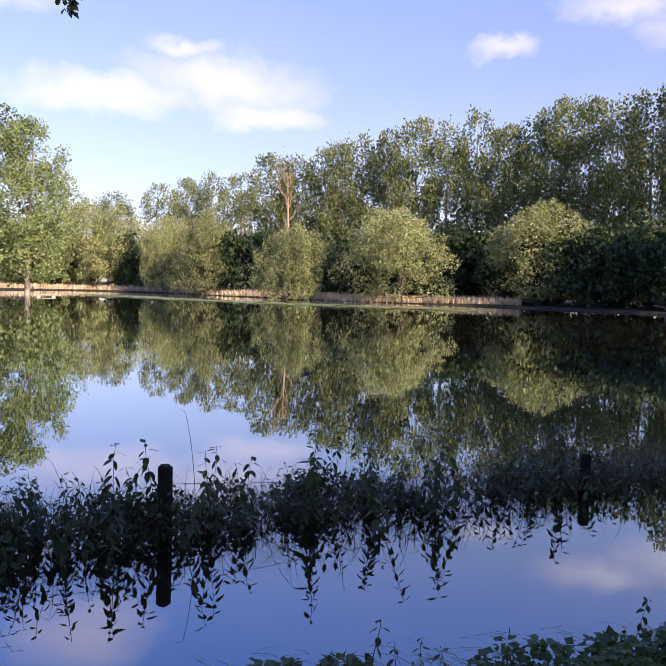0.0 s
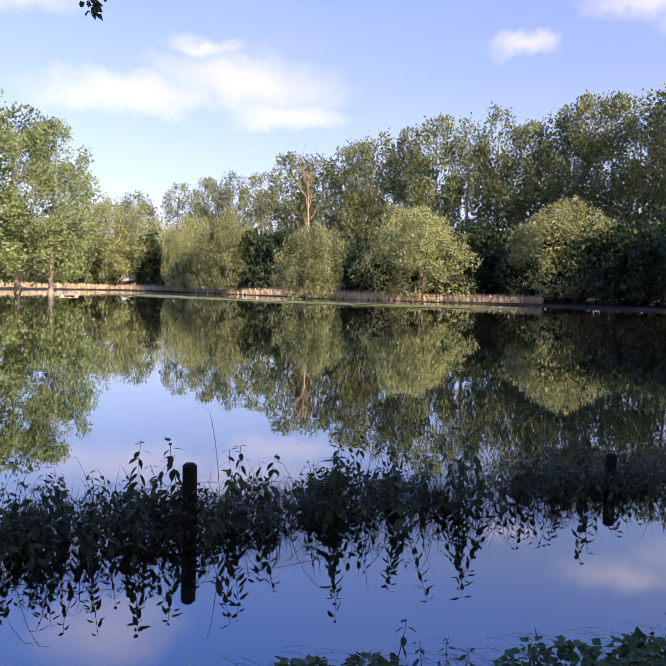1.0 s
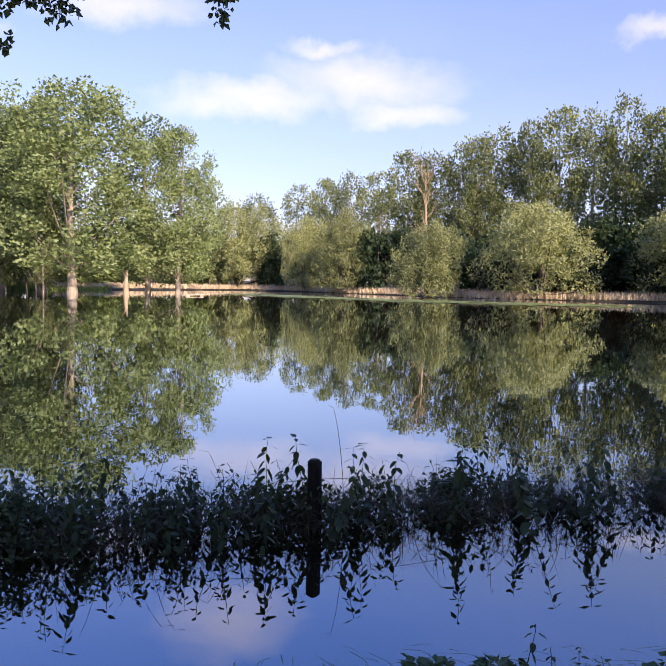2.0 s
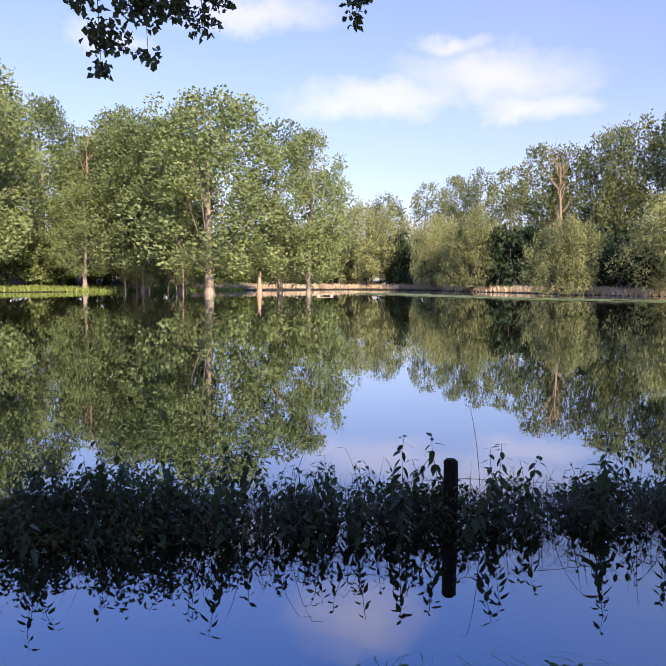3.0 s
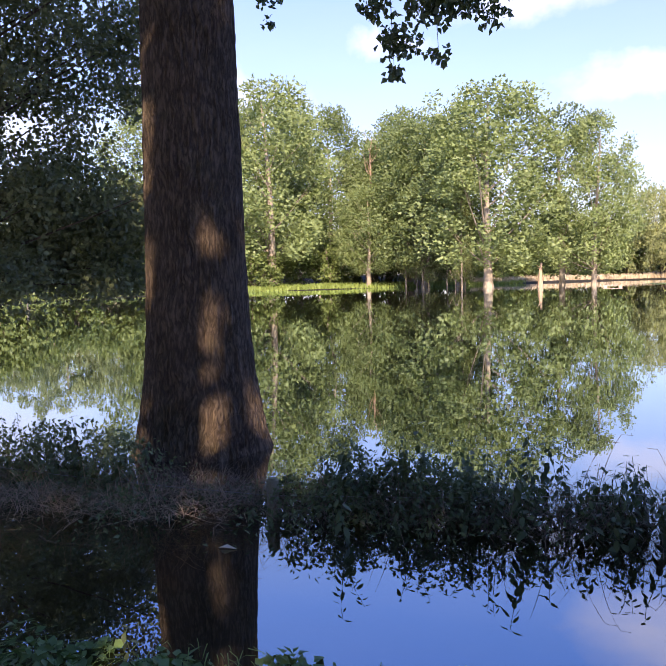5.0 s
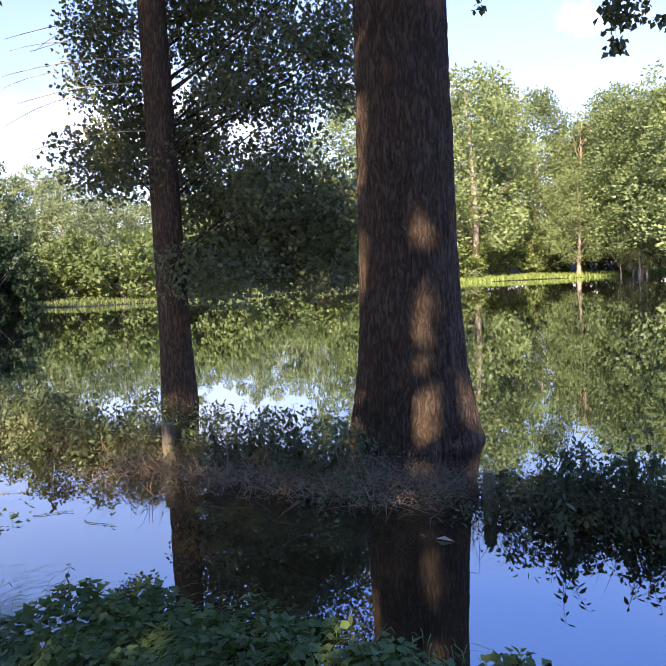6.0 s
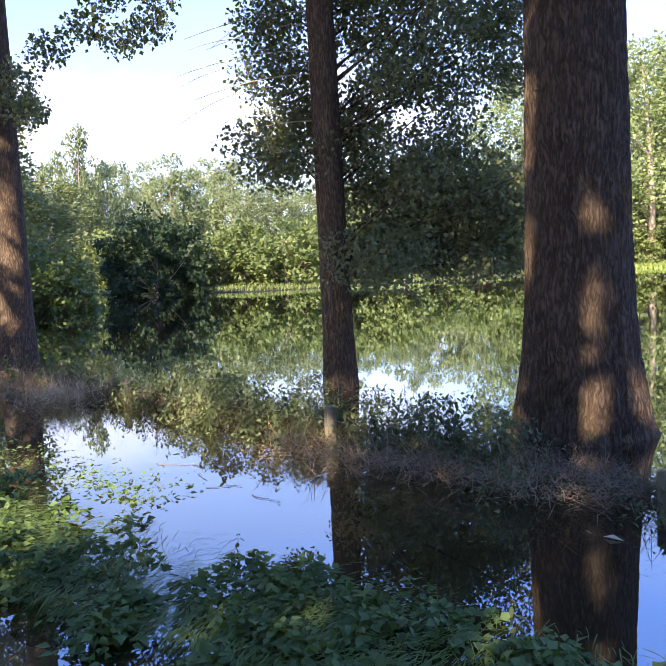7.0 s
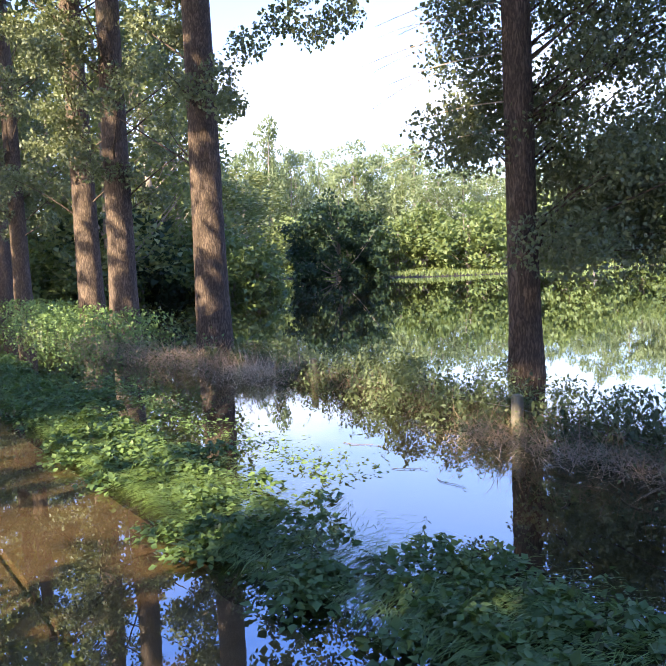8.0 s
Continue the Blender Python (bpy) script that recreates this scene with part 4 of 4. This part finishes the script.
def build_bank_plants():
    global rng
    rng = np.random.default_rng(23)
    # tangle under the nettles along the fence
    n, m = 24000, 130
    near_fence = FENCE[1:8]
    heap = along(near_fence, rng.random(m)) + rng.normal(0, 0.13, (m, 2)) - PATH_SIDE * 0.22
    tall, broad = rng.uniform(0.04, 0.22, m), rng.uniform(0.07, 0.22, m)
    tall = np.where(np.abs(azimuth(heap[:, 0], heap[:, 1]) - 53.5) < 5.5, 0.05, tall)
    tall = np.where(azimuth(heap[:, 0], heap[:, 1]) < -4, tall * 0.5, tall)
    pick = rng.choice(m, n, p=tall * broad / np.sum(tall * broad))
    u = rng.random(n) ** 1.2
    p = heap[pick] + rng.normal(0, 1, (n, 2)) * (broad[pick] * (1.05 - 0.75 * u))[:, None]
    z = u * tall[pick] * 1.25
    s = Soup()
    k = rng.uniform(0.022, 0.055, n)
    s.leaves(np.c_[p, z], ball(n) + [0, 0, -0.2], ball(n) + [0, 0, 0.8], k, k * 0.6)
    stuff("fence_tangle", s, M_NETTLE, "dark tangle of leafy weeds growing out of the water", "weeds")
    n = 18000
    f = rng.random(n)
    p = along(near_fence, f) + rng.normal(0, 0.17, (n, 2)) - PATH_SIDE * 0.12
    s = Soup()
    s.blades(np.c_[p, rng.uniform(-0.02, 0.15, n)], ball(n) * [1, 1, 0.5] + [0, 0, 0.35], rng.uniform(0.12, 0.42, n), 0.0035, rng.uniform(0.1, 0.9, n))
    stuff("dead_stems", s, M_DEAD, "matted brown dead stems among the fence weeds", "weeds")
    # green weeds and flattened grass between path and water
    n, m = 52000, 560
    f = rng.random(m) ** 0.85 * 0.95
    off = np.clip(rng.normal(-0.08, 0.3, m), -0.56, 0.48)
    heap = along(STRIP, f) + off[:, None] * np.array([-PATH_SIDE])
    tall, broad = rng.uniform(0.03, 0.14, m), rng.uniform(0.06, 0.16, m)
    tall = np.where(azimuth(heap[:, 0], heap[:, 1]) < 8, tall * 0.9, tall)
    pick = rng.choice(m, n, p=broad ** 2 / np.sum(broad ** 2))
    spread = rng.normal(0, 0.55, (n, 2))
    far = np.minimum(np.hypot(spread[:, 0], spread[:, 1]), 1.3)
    z = 0.012 + tall[pick] * np.maximum(1 - far ** 2 / 1.2, 0.04) * rng.uniform(0.55, 1.1, n)
    s = Soup()
    k = rng.uniform(0.025, 0.072, n)
    out = np.c_[spread, np.zeros(n)]
    s.leaves(np.c_[heap[pick] + spread * broad[pick][:, None], z], out + ball(n) * [0.7, 0.7, 0.4], ball(n) * 0.5 + out * 0.5 + [0, 0, 0.9], k, k * 0.72, 0.1)
    stuff("verge_weeds", s, M_WEED, "low carpet of green leafy weeds on the drowned verge", "weeds")
    n = 32000
    f = 0.12 + rng.random(n) ** 1.15 * 0.82
    off = np.clip(rng.normal(-0.1, 0.3, n), -0.40, 0.6)
    p = along(STRIP, f) + off[:, None] * np.array([-PATH_SIDE])
    s = Soup()
    comb = wobble(p[:, 0], p[:, 1], 1.6) * 0.8
    lie = np.c_[0.55 + 0.5 * comb + rng.normal(0, 0.3, n), -0.75 + 0.4 * comb + rng.normal(0, 0.3, n), rng.uniform(0.0, 0.30, n)]
    s.blades(np.c_[p, rng.uniform(0.0, 0.075, n)], lie, rng.uniform(0.07, 0.24, n), rng.uniform(0.0024, 0.0052, n), rng.uniform(0.3, 1.2, n))
    stuff("verge_grass", s, M_GRASS, "flattened bright green grass along the flooded path", "grass")
    # leaves and stalks afloat between verge and fence
    n = 1500
    c = along(STRIP, rng.uniform(0.42, 0.66, n)) - PATH_SIDE * (0.7 + np.abs(rng.normal(0, 0.3, n)))[:, None]
    s = Soup()
    k = rng.uniform(0.02, 0.06, n)
    s.leaves(np.c_[c, rng.uniform(0.003, 0.05, n)], ball(n) * [1, 1, 0.3], ball(n) * 0.5 + [0, 0, 1], k, k * 0.6)
    stuff("floating_leaves", s, M_WEED, "scattered leaves standing just out of the water", "leaves")
    # lush weeds round the big trunks
    n, m = 20000, 80
    line = np.array([(-2.4, 4.2), (-3.6, 3.6), (-4.6, 3.15), (-6.4, 2.4), (-8.4, 1.6), (-10.0, 0.95)])
    heap = along(line, rng.random(m)) + rng.normal(0, 0.22, (m, 2))
    tall, broad = rng.uniform(0.08, 0.36, m), rng.uniform(0.12, 0.30, m)
    tall = np.where(azimuth(heap[:, 0], heap[:, 1]) > 58, tall * 1.35, tall)
    tall = np.where(np.abs(azimuth(heap[:, 0], heap[:, 1]) - 53.5) < 5.5, 0.05, tall)
    pick = rng.choice(m, n, p=tall * broad / np.sum(tall * broad))
    u = rng.random(n)
    p = heap[pick] + rng.normal(0, 1, (n, 2)) * (broad[pick] * (1.05 - 0.8 * u))[:, None]
    s = Soup()
    k = rng.uniform(0.02, 0.055, n)
    s.leaves(np.c_[p, u * tall[pick] * 1.2], ball(n) + [0, 0, -0.1], ball(n) + [0, 0, 0.8], k, k * 0.5)
    stuff("willowherb", s, M_LUSH, "lush grey-green weeds standing in the water round the trunks", "weeds")
    both = Soup()
    for x, y in along(line, rng.random(190)) + rng.normal(0, 0.2, (190, 2)):
        if abs(azimuth(x, y) - 53.5) < 5.5:
            continue
        h = rng.uniform(0.2, 0.58)
        nettle_into(both, both, (x, y, 0), h, int(h * 24) + 2, rng.uniform(0.06, 0.10), 0.2, rng)
    stuff("lush_stalks", both, M_LUSH, "upright leafy grey-green stalks rising from the weeds", "weeds")
    # dry heap and drifted stalks
    s = Soup()
    n = 5200
    p = along(np.array([(-10.3, 0.05), (-12.2, -0.9), (-14.3, -2.2), (-16.5, -3.4)]), rng.random(n)) + rng.normal(0, 0.35, (n, 2))
    s.blades(np.c_[p, rng.random(n) * 0.26], ball(n) * [1, 1, 0.25] + [0, 0, 0.15], rng.uniform(0.15, 0.5, n), 0.005, rng.uniform(0, 0.5, n))
    stuff("straw_heap", s, M_REED, "drifted heap of matted brown reeds against the trunks", "debris")
    # paler straw where sun strikes the heap, the light put into its colour
    s = Soup()
    n = 700
    p = np.array([-10.4, 0.0]) + rng.normal(0, 0.25, (n, 2))
    s.blades(np.c_[p, rng.random(n) * 0.22], ball(n) * [1, 1, 0.3] + [0, 0, 0.2], rng.uniform(0.15, 0.4, n), 0.005, rng.uniform(0, 0.6, n))
    stuff("dry_straw", s, M_STRAW, "dry straw on the drifted heap, its sunlit patch put into the pale colour", "debris")
    s = Soup()
    n = 1800
    p = along(np.array([(-4.0, 3.05), (-4.9, 2.55), (-5.8, 2.0), (-6.6, 1.7)]), rng.random(n)) + rng.normal(0, 0.17, (n, 2))
    s.blades(np.c_[p, rng.random(n) * 0.14], ball(n) * [1, 1, 0.3] + [0, 0, 0.25], rng.uniform(0.12, 0.4, n), 0.004, rng.uniform(0, 0.8, n))
    stuff("drifted_reeds", s, M_REED, "grey drifted reeds caught at the foot of the trunk", "debris")
    # weeds round the further trunks
    s = Soup()
    n = 6000
    p = along(np.array([(-14.5, -2.2), (-17.5, -3.0), (-22, -4.9), (-30, -8.5)]), rng.random(n)) + rng.normal(0, 0.6, (n, 2))
    k = rng.uniform(0.05, 0.12, n)
    s.leaves(np.c_[p, rng.random(n) ** 1.3 * 0.75], ball(n), ball(n) + [0, 0, 0.8], k, k * 0.55)
    stuff("trunk_weeds", s, M_WEED, "bushy green weeds round the poplar trunks", "weeds")
    # twigs and a pale leaf afloat
    for x, y, turn, long in ((-5.3, 1.15, 0.4, 0.3), (-5.75, 0.95, 1.2, 0.25), (-4.75, 1.75, 2.6, 0.35), (-4.4, 2.15, 0.2, 0.6), (-5.0, 2.0, 0.5, 0.7), (-6.6, 0.75, 0.9, 0.4)):
        s = Soup()
        t = np.linspace(-0.5, 0.5, 7)
        sp = np.stack([t * long, 0.06 * long * np.sin(t * 7), 0.004 + 0 * t], 1)
        s.tube(sp, np.linspace(0.0028, 0.001, 7), 5)
        ob = tagged(new("floating_twig", s.mesh("floating_twig", M_DEAD)), "thin dark twig with small leaves floating on the water", "twig", "floating twigs")
        ob.location, ob.rotation_euler[2] = (x, y, 0.002), turn
        s = Soup()
        k = sp[[2, 4, 5, 6]]
        s.leaves(k, np.array([(0.5, 1, 0.1), (0.5, -1, 0.2), (0.6, 1, 0.1), (1, 0.1, 0.2)]), np.tile([0, 0, 1.0], (4, 1)), 0.035, 0.016)
        part("leaves", s.mesh("leaves", M_NETTLE), ob)
    s = Soup()
    s.leaves(np.array([[-0.05, 0, 0.006]]), np.array([[1.0, 0, 0.1]]), np.array([[0, 0, 1.0]]), 0.12, 0.055)
    ob = tagged(new("floating_leaf", s.mesh("floating_leaf", M_STRAW)), "pale curled dead leaf floating on dark water", "leaf")
    ob.location, ob.rotation_euler[2] = (-3.58, 2.69, 0), 0.5
    # long single stems
    r = random.Random(8)
    for x, y, top, dx, dy in ((-0.85, 4.75, 0.95, -0.12, 0.1), (-1.55, 4.45, 0.62, -0.2, 0.1), (-2.0, 4.3, 0.75, 0.18, 0.05), (-2.1, 4.25, 0.7, 0.22, 0.05), (-0.4, 4.9, 0.5, 0.25, 0.0),
                              (0.1, 5.0, 0.6, 0.03, 0.1), (0.6, 5.3, 0.55, -0.1, 0.1), (-5.0, 2.75, 0.55, -0.1, -0.1), (-4.7, 3.3, 0.75, 0.45, 0.2), (-7.0, 2.4, 0.5, 0.3, 0.2)):
        s = Soup()
        t = np.linspace(0, 1, 10)
        sp = np.stack([dx * t ** 2, dy * t ** 2, top * (t - 0.12 * t ** 4)], 1)
        sp[-1] += [dx * 0.15, dy * 0.15, -0.05]
        s.tube(sp, np.linspace(0.0025, 0.0012, 10), 4)
        ob = tagged(new("grass_stem", s.mesh("grass_stem", M_DEAD)), "single long dry grass stem rising from the weeds", "grass", "grass stems")
        ob.location = (x, y, 0)


def build_far_plants():
    global rng
    rng = np.random.default_rng(31)
    s = Soup()
    n = 5200
    f = rng.random(n)
    p = along(np.array([(-30, 93), (-19, 83), (-8, 73.5), (2, 69.5), (13, 68)]), f) + rng.normal(0, 1, (n, 2)) * [1.0, 2.2]
    p = p[wobble(p[:, 0], p[:, 1], 0.5) > -0.7]
    n = len(p)
    an = np.linspace(0, 2 * np.pi, 7)[:-1] + 0.3
    rad = rng.uniform(0.18, 0.5, n)
    ring = np.stack([np.cos(an), np.sin(an), 0 * an], 1)[None] * rad[:, None, None] + np.c_[p, rng.uniform(0.01, 0.05, n)][:, None]
    s.add(ring.reshape(-1, 3), np.concatenate([np.arange(n)[:, None] * 6 + [0, k, k + 1] for k in range(1, 5)]))
    stuff("lily_pads", s, M_LILY, "pale green lily pads floating in a long band", "lily pads")

    def band(az0, az1, n, inside, deep, tall, wide, mat, name, label):
        az = rng.uniform(az0, az1, n)
        d = shore(az) + inside + rng.random(n) * deep
        x, y = -np.sin(np.radians(az)) * d, np.cos(np.radians(az)) * d
        z = np.maximum(ground_height(x, y), -0.05)
        s = Soup()
        s.blades(np.c_[x, y, z], rng.normal(0, 0.25, (n, 3)) * [1, 1, 0] + [0, 0, 1.0], tall * rng.uniform(0.6, 1.3, n), wide, rng.uniform(0.1, 0.6, n))
        stuff(name, s, mat, label, "grass")

    band(-14, 31, 11000, 2, 6, 0.85, 0.09, M_STRAW, "dry_reeds", "band of pale dry reeds along the far bank")
    band(27, 52, 12000, 0, 10, 0.5, 0.10, M_MEADOW, "bank_grass", "sunlit yellow-green grass on the far bank")
    band(52, 106, 9000, 0, 6, 0.38, 0.08, M_BUSH, "shore_grass", "green grass at the foot of the wooded hill")


# ---- fence and raft ----
def build_fence():
    fence = tagged(new("fence"), "old half-drowned wire fence on round wooden posts", "fence")
    r = random.Random(4)
    tops = []
    for i, (x, y, top, rad, lean) in enumerate([(2.1, 6.1, 0.30, 0.045, 0.03), (-1.03, 4.68, 0.455, 0.046, 0.015), (-3.82, 3.32, 0.25, 0.042, -0.01), (-6.5, 2.12, 0.37, 0.055, 0.0), (-10.15, 0.72, 0.33, 0.05, 0.02)]):
        bm = bmesh.new()
        bmesh.ops.create_cone(bm, cap_ends=True, segments=14, radius1=rad * 1.04, radius2=rad, depth=1.4)
        rim = [e for e in bm.edges if all(v.co.z > 0.6 for v in e.verts)]
        bmesh.ops.bevel(bm, geom=rim, offset=0.012, segments=2, affect="EDGES")
        for v in bm.verts:
            v.co.x *= 1 + r.uniform(-0.05, 0.05)
        me = bpy.data.meshes.new("post")
        bm.to_mesh(me), bm.free()
        me.materials.append(M_DARKWOOD if i < 2 else M_POST)
        p = part("post", me, fence, "dark weathered post" if i < 2 else "lichen-covered post")
        p.location, p.rotation_euler = (x, y, top - 0.7), (lean * 0.5, lean, r.uniform(0, 3))
        tops.append((x, y, top))
    for drop in (0.12, 0.36):
        for a, b in zip(tops, tops[1:]):
            if drop > 0.2 and min(a[2], b[2]) - drop < -0.05:
                continue
            s = Soup()
            s.tube(limb(np.array(a) - [0, 0, drop], np.array(b) - [0, 0, drop], -0.008, 8), np.full(8, 0.0018), 4)
            part("wire", s.mesh("wire", M_WIRE), fence)


def build_raft():
    raft = tagged(new("raft"), "small pale wooden raft lying at the far bank", "raft")
    raft.location, raft.rotation_euler[2] = (-28.9, 75.3, -0.2), 0.35
    for i in range(5):
        bm = bmesh.new()
        bmesh.ops.create_cube(bm, size=1.0, matrix=Matrix.Diagonal((1.9, 0.23, 0.06, 1)))
        bmesh.ops.bevel(bm, geom=bm.edges[:], offset=0.01, segments=1, affect="EDGES")
        me = bpy.data.meshes.new("plank")
        bm.to_mesh(me), bm.free()
        me.materials.append(M_PLANK)
        part("plank", me, raft).location = (0, (i - 2) * 0.25, 0.36)
    for sx in (-0.7, 0.7):
        bm = bmesh.new()
        bmesh.ops.create_cube(bm, size=1.0, matrix=Matrix.Diagonal((0.35, 1.2, 0.36, 1)))
        bmesh.ops.bevel(bm, geom=bm.edges[:], offset=0.03, segments=2, affect="EDGES")
        me = bpy.data.meshes.new("float")
        bm.to_mesh(me), bm.free()
        me.materials.append(M_PLANK)
        part("float", me, raft).location = (sx, 0, 0.15)


build_ground()
build_far_trees()
bare_tree("dead_tree", -7.5, 112.0, 17.5, 0.3, "bare brown dead tree rising behind a willow", 0.03, seed=3, mat=M_BARK_RED, n=26)
bare_tree("snag", -69.6, 87.0, 19.6, 0.42, "tall pale dead snag without bark", 0.01, seed=5, mat=M_BARK_RED, n=7)
bare_tree("broken_trunk", -39.5, 81.0, 3.9, 0.46, "broken orange-brown trunk standing in water", 0.02, seed=6, mat=M_BARK_RED, n=3)
bare_tree("broken_trunk", *polar(63.7, 47.0), 1.5, 0.16, "pale bare stub standing in the flood", 0.0, seed=9, n=1)
build_near_trees()
build_far_plants()
build_nettles()
build_bank_plants()
build_fence()
build_raft()
build_path()
